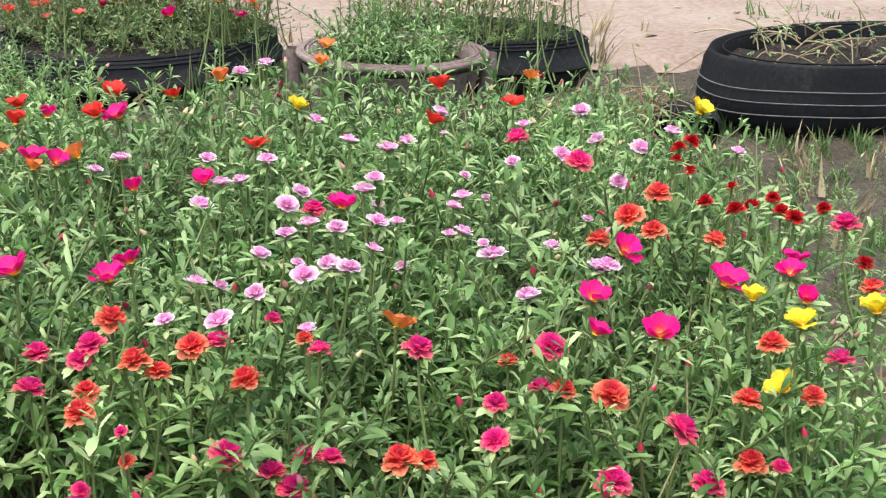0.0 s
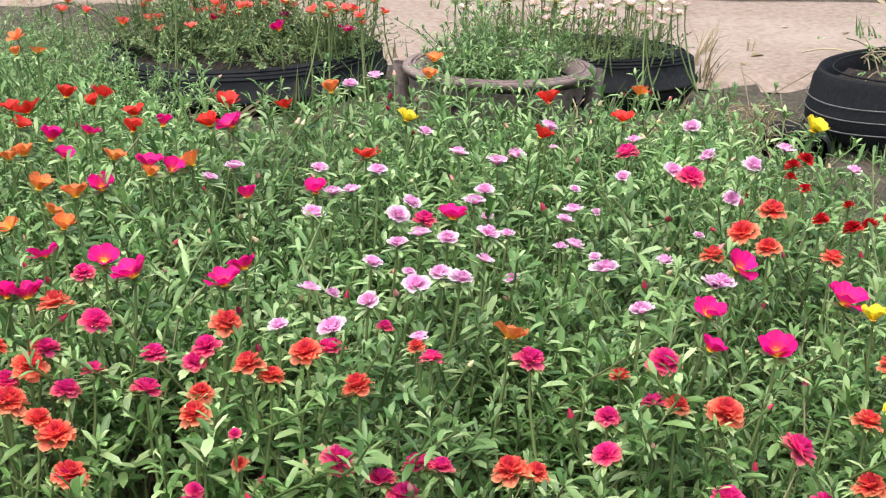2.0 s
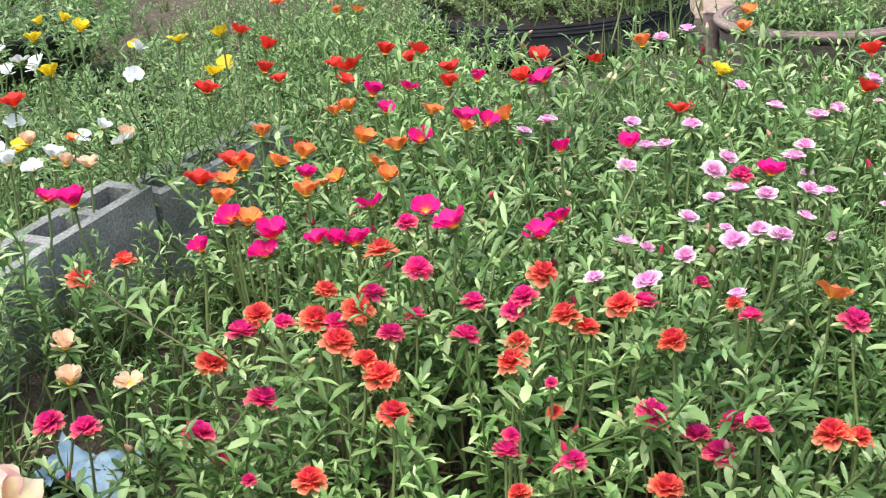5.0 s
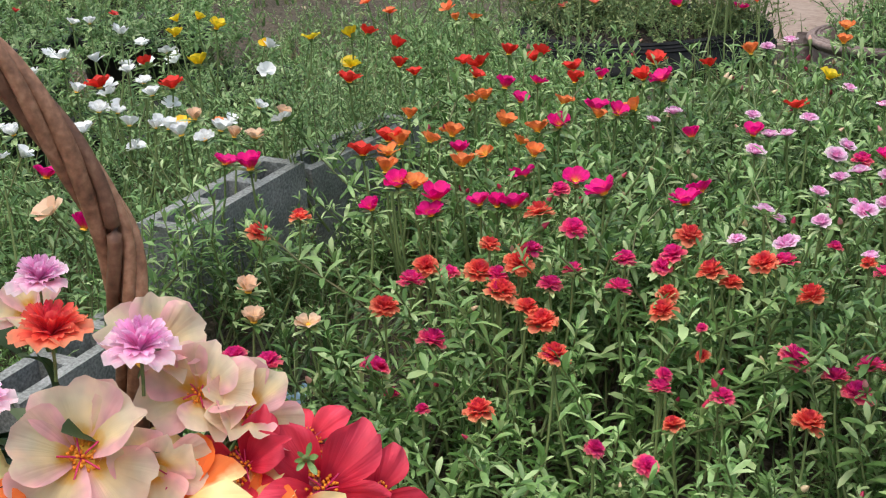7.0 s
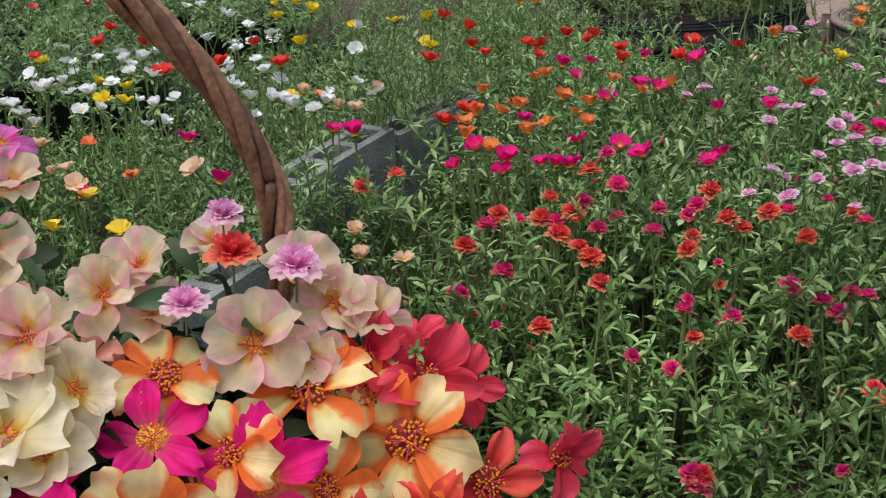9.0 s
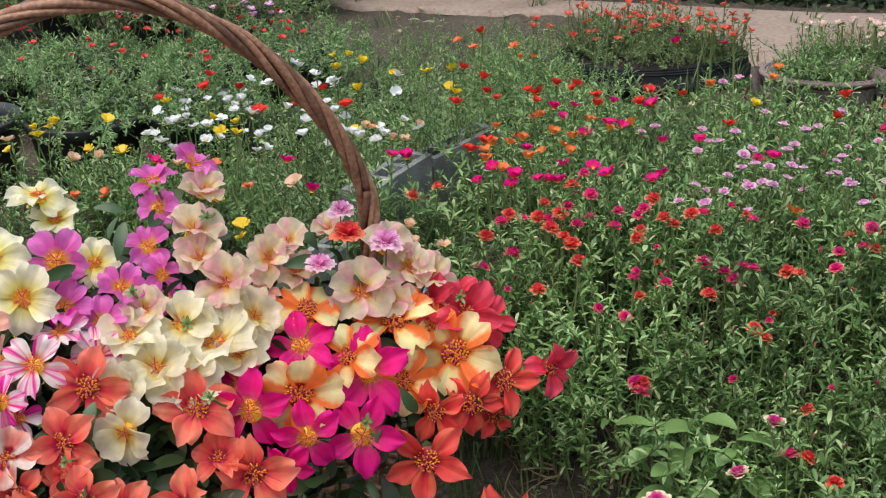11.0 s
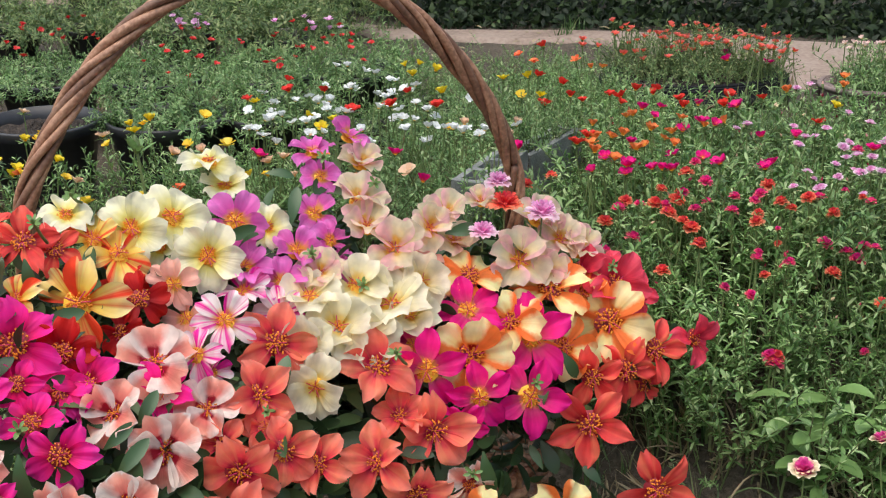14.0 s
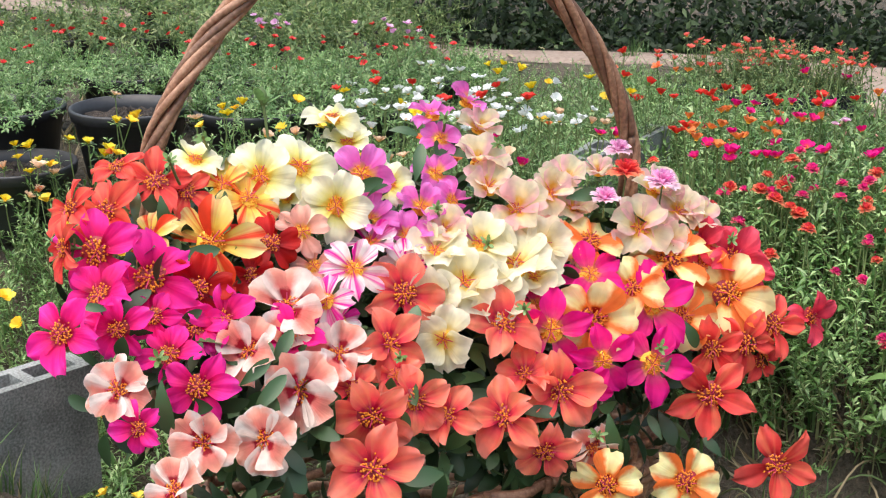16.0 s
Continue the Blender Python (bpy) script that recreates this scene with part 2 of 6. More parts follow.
MAG, PINK = (0.82, 0.006, 0.24), (0.85, 0.16, 0.45)
PETALS = {
    "mag": petal_mat("petal_magenta", [(0.15, (0.95, 0.55, 0.03)), (0.38, (0.85, 0.05, 0.16)), (0.6, MAG)]),
    "red": petal_mat("petal_red", [(0.1, (0.75, 0.06, 0.02)), (0.5, (0.80, 0.035, 0.03)), (0.9, (0.84, 0.065, 0.05))]),
    "org": petal_mat("petal_orange", [(0.15, (0.9, 0.5, 0.05)), (0.5, (0.88, 0.29, 0.08)), (0.9, (0.86, 0.24, 0.09))]),
    "yel": petal_mat("petal_yellow", [(0.1, (0.88, 0.5, 0.01)), (0.5, (0.9, 0.66, 0.015)), (0.9, (0.9, 0.72, 0.06))]),
    "pkw": petal_mat("petal_pink_white", [(0.1, (0.86, 0.36, 0.66)), (0.40, (0.90, 0.52, 0.77)), (0.65, (0.92, 0.64, 0.82)), (0.95, (0.93, 0.80, 0.88))], amount=0.1, glow=0.6, tone=(1.0, 1.12)),
    "dbo": petal_mat("petal_double_coral", [(0.1, (0.82, 0.06, 0.11)), (0.45, (0.88, 0.13, 0.11)), (0.68, (0.90, 0.24, 0.15)), (0.95, (0.90, 0.37, 0.21))], amount=0.12, glow=0.55, tone=(0.95, 1.1)),
    "dbm": petal_mat("petal_double_crimson", [(0.1, (0.80, 0.03, 0.32)), (0.5, (0.88, 0.06, 0.33)), (0.72, (0.90, 0.13, 0.28)), (1.0, (0.90, 0.30, 0.27))], amount=0.12, glow=0.55, tone=(0.95, 1.1)),
    "dbr": petal_mat("petal_double_red", [(0.1, (0.5, 0.01, 0.02)), (0.6, (0.62, 0.012, 0.02)), (1.0, (0.75, 0.05, 0.04))]),
    "wht": petal_mat("petal_white", [(0.1, (0.85, 0.8, 0.45)), (0.35, (0.82, 0.84, 0.82)), (1.0, (0.86, 0.87, 0.88))], amount=0.2),
    "pea": petal_mat("petal_peach", [(0.1, (0.88, 0.6, 0.2)), (0.5, (0.88, 0.56, 0.36)), (1.0, (0.86, 0.62, 0.45))]),
    "cor": petal_mat("petal_coral_small", [(0.1, (0.88, 0.36, 0.08)), (0.5, (0.88, 0.15, 0.12)), (1.0, (0.90, 0.24, 0.20))], glow=0.5, tone=(0.92, 1.08)),
    "pal": petal_mat("petal_pale_pink", [(0.1, (0.88, 0.74, 0.48)), (0.5, (0.91, 0.80, 0.74)), (1.0, (0.90, 0.60, 0.56))], glow=0.5, tone=(0.95, 1.1)),
    "pky": petal_mat("petal_pink_yellow", [(0.1, (0.84, 0.06, 0.38)), (0.46, (0.86, 0.14, 0.42)), (0.62, (0.89, 0.76, 0.50)), (1.0, (0.89, 0.84, 0.66))]),
    "HOTPINK": petal_mat("petal_hot_pink", [(0.28, (0.42, 0.005, 0.05)), (0.46, (0.86, 0.010, 0.19)), (0.8, (0.95, 0.028, 0.35)), (1.0, (0.95, 0.06, 0.43))], stripes=6, amount=0.35, glow=0.45, tone=(0.96, 1.12)),
    "ORCHID": petal_mat("petal_orchid", [(0.18, (0.90, 0.50, 0.10)), (0.34, (0.82, 0.08, 0.24)), (0.55, (0.85, 0.012, 0.23)), (1.0, (0.84, 0.012, 0.29))], stripes=6, amount=0.35, glow=0.45, tone=(0.9, 1.06)),
    "SALMON": petal_mat("petal_salmon", [(0.2, (0.90, 0.45, 0.12)), (0.4, (0.90, 0.40, 0.32)), (1.0, (0.90, 0.52, 0.44))], stripes=6, amount=0.2, glow=0.45, tone=(0.95, 1.08)),
    "SCARLET": petal_mat("petal_scarlet", [(0.30, (0.42, 0.010, 0.02)), (0.50, (0.80, 0.05, 0.05)), (1.0, (0.89, 0.13, 0.11))], (0.91, 0.26, 0.12), 1.9, 0.5, glow=0.45, tone=(0.9, 1.08), cover=0.47),
    "FLAME": petal_mat("petal_flame", [(0.2, (0.80, 0.26, 0.01)), (0.42, (0.9, 0.62, 0.10)), (1.0, (0.9, 0.76, 0.36))], (0.82, 0.06, 0.02), 2.8, 1.0, glow=0.45, tone=(0.95, 1.1), cover=0.455),
    "DEEPRED": petal_mat("petal_deep_red", [(0.2, (0.28, 0.005, 0.01)), (0.5, (0.46, 0.008, 0.012)), (1.0, (0.6, 0.02, 0.012))], stripes=7),
    "PALEYELLOW": petal_mat("petal_pale_yellow", [(0.2, (0.85, 0.50, 0.02)), (0.40, (0.86, 0.77, 0.24)), (0.7, (0.86, 0.82, 0.56)), (1.0, (0.87, 0.84, 0.66))], amount=0.2, tone=(0.88, 1.02)),
    "MAUVE": petal_mat("petal_mauve", [(0.2, (0.85, 0.4, 0.08)), (0.42, (0.78, 0.12, 0.48)), (1.0, (0.84, 0.27, 0.68))], stripes=6, amount=0.4, glow=0.45, tone=(0.92, 1.08)),
    "PEACH": petal_mat("petal_blush_peach", [(0.2, (0.86, 0.50, 0.08)), (0.34, (0.91, 0.74, 0.40)), (0.62, (0.95, 0.85, 0.60)), (0.9, (0.94, 0.76, 0.62)), (1.0, (0.94, 0.58, 0.62))], stripes=5, amount=0.15, glow=0.55, tone=(0.90, 1.04), rim=(0.95, 0.58, 0.60), reach=(0.36, 0.80)),
    "STRIPEPINK": petal_mat("petal_white_striped", [(0.2, (0.88, 0.35, 0.02)), (0.45, (0.88, 0.78, 0.74)), (1.0, (0.90, 0.82, 0.84))], (0.80, 0.02, 0.34), 2.6, 1.0, glow=0.45, tone=(0.96, 1.1), cover=0.46),
    "CREAM": petal_mat("petal_cream", [(0.2, (0.88, 0.66, 0.16)), (0.40, (0.88, 0.80, 0.50)), (0.75, (0.88, 0.83, 0.65)), (1.0, (0.90, 0.85, 0.66))], amount=0.1, glow=0.5, tone=(0.95, 1.07)),
    "CORAL": petal_mat("petal_coral", [(0.28, (0.52, 0.010, 0.06)), (0.44, (0.85, 0.07, 0.09)), (0.66, (0.91, 0.175, 0.12)), (1.0, (0.92, 0.29, 0.22))], (0.93, 0.34, 0.16), 1.9, 0.5, glow=0.45, tone=(0.92, 1.08), cover=0.47),
    "BLUSH": petal_mat("petal_blush_striped", [(0.32, (0.40, 0.012, 0.03)), (0.40, (0.86, 0.22, 0.19)), (0.70, (0.90, 0.33, 0.25)), (0.90, (0.91, 0.48, 0.38)), (1.05, (0.93, 0.84, 0.78))], stripes=6, amount=0.2, glow=0.45, tone=(0.94, 1.06), rim=(0.93, 0.82, 0.75), reach=(0.30, 0.68)),
    "SUNRISE": petal_mat("petal_sunrise", [(0.26, (0.34, 0.012, 0.008)), (0.33, (0.88, 0.24, 0.03)), (0.44, (0.93, 0.72, 0.28)), (0.7, (0.94, 0.87, 0.46)), (1.0, (0.94, 0.84, 0.40))], stripes=6, amount=0.12, glow=0.5, tone=(0.98, 1.1), rim=(0.91, 0.22, 0.05), reach=(0.27, 0.46)),
    "ROSERED": petal_mat("petal_rose_red", [(0.2, (0.55, 0.012, 0.05)), (0.45, (0.82, 0.05, 0.09)), (1.0, (0.86, 0.10, 0.16))], stripes=7),
}


# ---- making meshes ----
class Soup:
    """Gathers copies of small shapes into one mesh."""

    def __init__(self):
        self.v, self.f, self.m, self.n = [], [], [], 0

    def add(self, verts, tris, mat=0):
        self.v.append(verts)
        self.f.append(tris + self.n)
        self.m.append(np.full(len(tris), mat))
        self.n += len(verts)

    def arrays(self):
        return np.concatenate(self.v), np.concatenate(self.f), np.concatenate(self.m)

    def mesh(self, name, mats, smooth=True):
        v, f, mi = self.arrays()
        me = bpy.data.meshes.new(name)
        me.vertices.add(len(v))
        me.vertices.foreach_set("co", np.ascontiguousarray(v, np.float32).ravel())
        me.loops.add(len(f) * 3)
        me.loops.foreach_set("vertex_index", np.ascontiguousarray(f, np.int32).ravel())
        me.polygons.add(len(f))
        me.polygons.foreach_set("loop_start", np.arange(0, len(f) * 3, 3, dtype=np.int32))
        for m in mats:
            me.materials.append(m)
        me.polygons.foreach_set("material_index", np.ascontiguousarray(mi, np.int32))
        me.polygons.foreach_set("use_smooth", np.full(len(f), smooth))
        me.update(calc_edges=True)
        return me


RNG = np.random.default_rng(7)


def grid_tris(rows, cols, closed=False):
    t = []
    for i in range(rows - 1):
        for j in range(cols - (0 if closed else 1)):
            k = (j + 1) % cols
            a, b, c, d = i * cols + j, i * cols + k, (i + 1) * cols + k, (i + 1) * cols + j
            t += [(a, b, c), (a, c, d)]
    return np.array(t)


def tube(path, radius, sides=6, flat=1.0):
    """Verts and triangles of a round rod along a path of points."""
    p = np.asarray(path, float)
    r = np.broadcast_to(np.asarray(radius, float), (len(p),))
    d = np.gradient(p, axis=0)
    d /= np.linalg.norm(d, axis=1)[:, None] + 1e-12
    ref = np.array([0.0, 0.0, 1.0]) if abs(d[:, 2]).mean() < 0.8 else np.array([1.0, 0.0, 0.0])
    s = np.cross(d, ref)
    s /= np.linalg.norm(s, axis=1)[:, None] + 1e-12
    u = np.cross(s, d)
    a = np.arange(sides) * 2 * np.pi / sides
    v = p[:, None] + r[:, None, None] * (np.cos(a)[None, :, None] * s[:, None] + flat * np.sin(a)[None, :, None] * u[:, None])
    return v.reshape(-1, 3), grid_tris(len(p), sides, True)


def lathe(profile, sides=48, wobble=0.0):
    """A body turned from (radius, height) pairs."""
    a = np.arange(sides) * 2 * np.pi / sides
    v = []
    for r, z in profile:
        rr = r * (1 + wobble * np.sin(3 * a + z * 9))
        v.append(np.stack([rr * np.cos(a), rr * np.sin(a), np.full(sides, z)], 1))
    return np.concatenate(v), grid_tris(len(profile), sides, True)


def part(name, me, parent, m=None, label=""):
    ob = new(name, me)
    ob.parent = parent
    if m is not None:
        ob.matrix_basis = m
    return tagged(ob, label) if label else ob


def one(shape, mat, name, smooth=True):
    s = Soup()
    s.add(*shape)
    return s.mesh(name, [mat], smooth)


def turn_z(a):
    c, s = np.cos(a), np.sin(a)
    return np.array([[c, -s, 0], [s, c, 0], [0, 0, 1]])


def tilt_to(d):
    """Rows for a turn that takes +z to d."""
    d = np.asarray(d, float) / np.linalg.norm(d)
    x = np.cross([0.3, 1, 0.1], d)
    x /= np.linalg.norm(x)
    return np.stack([x, np.cross(d, x), d], 1)


def leaf_shape(length=1.0, width=0.3, droop=0.25, fold=0.35, fine=True):
    """A spoon-shaped leaf along +x, folded a little along its rib."""
    if fine == 2:
        xs, ws = (0.0, 0.15, 0.32, 0.5, 0.68, 0.84, 0.94, 1.0), (0.12, 0.42, 0.75, 0.96, 1.0, 0.78, 0.45, 0.05)
    elif fine:
        xs, ws = (0.0, 0.42, 0.8, 1.0), (0.12, 0.85, 0.85, 0.06)
    else:
        xs, ws = (0.0, 0.58, 1.0), (0.15, 1.0, 0.08)
    v = []
    for x, w in zip(xs, ws):
        z = 0.18 * x - droop * x * x
        for s in (-1, 0, 1) if fine else (-1, 1):
            v.append((x * length, s * w * width * length, (z + (fold * w * width if s else 0)) * length))
    return np.array(v), grid_tris(len(xs), 3 if fine else 2)


def shoot(height, leaves, size, rng, wide=0.30, spread=0.25, fine=True):
    """One leafy stem: verts, triangles, material (0 leaf, 1 stem)."""
    s = Soup()
    lean = rng.normal(0, spread, 2)
    h = np.linspace(0, 1, 6)[:, None]
    path = np.concatenate([lean * height * h**1.6, height * h], 1)
    path[1:5, :2] += rng.normal(0, 0.008, (4, 2))
    s.add(*tube(path, np.linspace(0.0019, 0.001, 6), 4 if fine else 3), 1)
    whorls = max(1, leaves // 4)
    for i in range(leaves):
        k = 0.24 + 0.76 * (i // 4 + 0.9) / (whorls + 0.2) + rng.normal(0, 0.012)
        k = min(1.0, k)
        p = np.array([np.interp(k, h[:, 0], path[:, j]) for j in range(3)])
        a = (i % 4) * 1.57 + (i // 4) * 0.8 + rng.normal(0, 0.3)
        up = rng.normal(0.3 + 0.6 * max(0, k - 0.8) / 0.2, 0.38)
        L = size * rng.uniform(0.5, 1.2) * (1.0 if k < 0.93 else 0.75)
        v, t = leaf_shape(L, wide * rng.uniform(0.75, 1.3), rng.uniform(0.0, 0.6), 0.35, fine)
        c, q = np.cos(up), np.sin(up)
        v = v @ np.array([[c, 0, q], [0, 1, 0], [-q, 0, c]])
        s.add(v @ turn_z(a).T + p, t, 0)
    return s.arrays()


def strew(name, shapes, spots, heights, mats, lo=0.8, hi=1.2, lean=0.12):
    """Many copies of the given shapes at the spots, as one mesh."""
    s = Soup()
    for (x, y), z in zip(spots, heights):
        v, t, mi = shapes[RNG.integers(len(shapes))]
        k = RNG.uniform(lo, hi)
        turn = tilt_to((RNG.normal(0, lean), RNG.normal(0, lean), 1)) @ turn_z(RNG.uniform(0, 6.3))
        s.v.append(v @ turn.T * k + (x, y, z))
        s.f.append(t + s.n)
        s.m.append(mi)
        s.n += len(v)
    return new(name, s.mesh(name, mats))


def inside(poly, x, y):
    p = np.array(poly)
    q = np.roll(p, -1, 0)
    cross = (p[:, 1][:, None] > y) != (q[:, 1][:, None] > y)
    xi = (q[:, 0] - p[:, 0])[:, None] * (y - p[:, 1][:, None]) / (q[:, 1] - p[:, 1] + 1e-12)[:, None] + p[:, 0][:, None]
    return (cross & (x < xi)).sum(0) % 2 == 1


def scatter(poly, per_m2):
    p = np.array(poly)
    (x0, y0), (x1, y1) = p.min(0), p.max(0)
    n = int((x1 - x0) * (y1 - y0) * per_m2)
    x, y = RNG.uniform(x0, x1, n), RNG.uniform(y0, y1, n)
    k = inside(poly, x, y)
    return np.stack([x[k], y[k]], 1)


def ground_z(x, y):
    """The lie of the land: level behind, a bank down to where the basket stands, a hump under the loose blocks."""
    x, y = np.asarray(x, float), np.asarray(y, float)
    z = -0.68 * np.clip(1.0 - y, 0, 0.72)
    z = z + 0.11 * np.exp(-(((x + 0.86) / 0.13) ** 2) - ((y - 1.0) / 0.26) ** 2)
    z = z + 0.50 * np.exp(-(((x + 1.36) / 0.24) ** 2) - ((y + 0.30) / 0.26) ** 2)
    return z + 0.012 * np.sin(3.1 * x + 1.3 * y) + 0.01 * np.sin(5.3 * y - 2.2 * x)


# ---- the ground ----
def build_ground():
    near = np.linspace(-4.5, 4.5, 150)
    xs = np.concatenate([[-400, -120, -40, -15, -8], near, [8, 15, 40, 120, 400]])
    ys = np.concatenate([[-400, -100, -30, -10, -5], np.linspace(-3, 7, 170), [9, 14, 40, 120, 400]])
    gx, gy = np.meshgrid(xs, ys)
    gz = ground_z(gx, gy)
    close = (abs(gx) < 5) & (gy > -4) & (gy < 8)
    gz = gz + close * RNG.normal(0, 0.006, gx.shape)
    v = np.stack([gx.ravel(), gy.ravel(), gz.ravel()], 1)
    me = one((v, grid_tris(len(ys), len(xs))), M_SOIL, "ground")
    tagged(new("ground", me), "dark soil with litter and weeds, sloping down to the front", "ground", kind="structure")
    # the sandy path: a strip laid on the ground
    px = np.linspace(-9, 9, 120)
    rows = []
    for k in np.linspace(0, 1, 14):
        lo = np.interp(px, [-9, -1.9, -1.0, -0.2, 0.4, 1.2, 9], [4.6, 3.5, 3.3, 2.88, 2.80, 2.95, 2.9]) + 0.05 * np.sin(px * 4.1) + 0.03 * np.sin(px * 9.7)
        hi = np.interp(px, [-9, -1.9, -1.0, 0.1, 0.5, 1.2, 9], [5.2, 3.60, 3.66, 3.78, 3.78, 3.95, 5.4]) + 0.05 * np.sin(px * 3.3 + 1)
        y = lo + k * (hi - lo)
        rows.append(np.stack([px, y, ground_z(px, y) + 0.02 - 0.022 * (k in (0.0, 1.0))], 1))
    me = one((np.concatenate(rows), grid_tris(14, 120)), M_SAND, "path")
    tagged(new("path", me), "pale pinkish sandy earth path, bare and trodden", "path", kind="structure")


build_ground()


# ---- flowers ----
def petal_shape(width=0.42, notch=0.08, cup=0.25, lift=20, ruffle=0.04, start=0.06, seed=0, length=1.0, rows=6, cols=7, point=0.0, crease=0.0, curl=0.0):
    """One petal along +x, length 1: broad towards the tip, notched or pointed, cupped and a little waved at the rim."""
    g = np.random.default_rng(seed)
    ph = g.uniform(0, 6.3, 3)
    v = []
    for i in range(rows):
        u = i / (rows - 1)
        w = width * (0.16 + 0.84 * np.sin(min(1, u * 1.15) * np.pi / 2) ** 1.1) * np.sqrt(max(0.0, 1 - max(0, u - 0.72) ** 2 / 0.16 * (0.75 + point)))
        w *= 1 - 0.5 * point * max(0.0, u - 0.55) / 0.45
        for j in range(cols):
            s = 2 * j / (cols - 1) - 1
            x = start + (1 - start) * u * (1 - notch * np.exp(-(s * 3) ** 2) * u**3 - 0.10 * s * s * u + point * 0.18 * (1 - abs(s)) * u**3)
            z = cup * (s * s) * w * 0.9 * (0.4 + u) - 0.16 * u * u + crease * w * abs(s) * (1 - 0.5 * u) - curl * u**3
            z += ruffle * u * u * np.sin(s * 5 + ph[0]) + 0.5 * ruffle * u * np.sin(s * 9 + ph[1])
            v.append((x * length, s * w * length, z * length))
    v = np.array(v)
    a = radians(lift)
    c, q = np.cos(a), np.sin(a)
    return v @ np.array([[c, 0, q], [0, 1, 0], [-q, 0, c]]), grid_tris(rows, cols)


def heart_shape(n, reach=0.24, height=0.2, size=0.03, seed=0):
    """The heart of a flower: a low dome (0), anthers on threads (1) and styles (2)."""
    g = np.random.default_rng(seed)
    s = Soup()
    v, t = lathe([(reach * 1.0, 0.05), (reach * 0.75, 0.10), (reach * 0.4, 0.13), (0.001, 0.14)], 12)
    s.add(v, t, 0)
    octa = np.array([(1, 0, 0), (-1, 0, 0), (0, 1, 0), (0, -1, 0), (0, 0, 1), (0, 0, -1)], float)
    faces = np.array([(0, 2, 4), (2, 1, 4), (1, 3, 4), (3, 0, 4), (2, 0, 5), (1, 2, 5), (3, 1, 5), (0, 3, 5)])
    for i in range(n):
        r, a = 0.92 * reach * np.sqrt((i + 0.5) / n), i * 2.39996
        a += g.normal(0, 0.25)
        r *= g.uniform(0.8, 1.12)
        p = np.array([r * np.cos(a), r * np.sin(a), height * (1 - 0.45 * (r / reach) ** 2) + g.normal(0, 0.035)])
        s.add(octa * size * (1, 0.8, 0.8) @ turn_z(a).T + p, faces, 1)
        s.add(*tube([p * (0.8, 0.8, 0.3), p], 0.006, 3), 0)
    for i in range(5 if n > 12 else 0):
        a = i * 1.2566 + g.normal(0, 0.2)
        p = [(0, 0, height * 0.6), (0.1 * np.cos(a), 0.1 * np.sin(a), height * 1.25), (0.27 * np.cos(a), 0.27 * np.sin(a), height * 1.3)]
        s.add(*tube(p, 0.012, 4), 2)
    return s


def corolla(form, seed):
    g = np.random.default_rng(seed)
    s = Soup()
    if form == "tuft":
        rings = [(9, 0.90, 0.23, 30, 0.3), (10, 0.90, 0.17, 48, 0.1), (10, 0.88, 0.13, 62, 0.5), (8, 0.86, 0.12, 75, 0.2), (5, 0.84, 0.11, 86, 0.2)]
    elif form == "ball":
        rings = [(6, 1.0, 0.42, 6, 0.0), (8, 0.95, 0.32, 26, 0.3), (9, 0.92, 0.26, 44, 0.1), (9, 0.90, 0.21, 60, 0.5), (7, 0.88, 0.19, 73, 0.2), (5, 0.86, 0.17, 85, 0.2)]
    else:  # saucer: broad outer petals round a tuft
        rings = [(6, 1.05, 0.50, 30, 0.0), (7, 0.94, 0.34, 48, 0.3), (8, 0.88, 0.26, 62, 0.1), (6, 0.84, 0.22, 78, 0.4)]
    for count, length, width, lift, off in rings:
        for i in range(count):
            v, t = petal_shape(width, 0.1, 0.3, lift + g.normal(0, 7), 0.06, 0.04, int(g.integers(9999)), length * g.uniform(0.88, 1.08), 4, 5)
            s.add(v @ turn_z(off + i * 2 * np.pi / count + g.normal(0, 0.08)).T, t, 0)
    return s


KINDS = {
    "mag": ("cup", 0.0225, "single magenta moss rose flower with a yellow heart", "magenta moss roses"),
    "red": ("cup", 0.0225, "single bright red moss rose flower on a stalk", "red moss roses"),
    "org": ("cup", 0.0198, "single soft orange moss rose flower on a stalk", "orange moss roses"),
    "yel": ("cup", 0.0215, "single yellow moss rose flower on a stalk", "yellow moss roses"),
    "pkw": ("saucer", 0.0140, "double pink and white moss rose flower", "pink and white moss roses"),
    "dbo": ("ball", 0.0168, "double orange red moss rose flower", "double orange moss roses"),
    "dbm": ("ball", 0.0162, "double crimson moss rose flower", "double crimson moss roses"),
    "dbr": ("ball", 0.0108, "small double dark red moss rose flower", "double red moss roses"),
    "wht": ("cup", 0.0190, "single white moss rose flower on a stalk", "white moss roses"),
    "pea": ("cup", 0.0190, "single pale peach moss rose flower", "peach moss roses"),
    "cor": ("cup", 0.0190, "single coral red moss rose flower in the tyre", "coral moss roses"),
    "pal": ("cup", 0.0190, "single cream pink moss rose flower", "cream pink moss roses"),
    "pky": ("saucer", 0.0255, "double moss rose flower, pink with cream rim", "cream rimmed moss roses"),
}
HEART_SMALL = heart_shape(7, 0.2, 0.22, 0.05, 3).mesh("small_heart", [M_YHEART, M_ANTHER, M_STYLE])
STEM_MESHES = []
for i in range(4):
    bend = RNG.normal(0, 0.03, 2)
    h = np.linspace(0, 1, 5)[:, None]
    STEM_MESHES.append(one(tube(np.concatenate([bend * h**2, -0.17 * h], 1), np.linspace(0.0014, 0.0021, 5), 5), M_STEM, "stalk"))


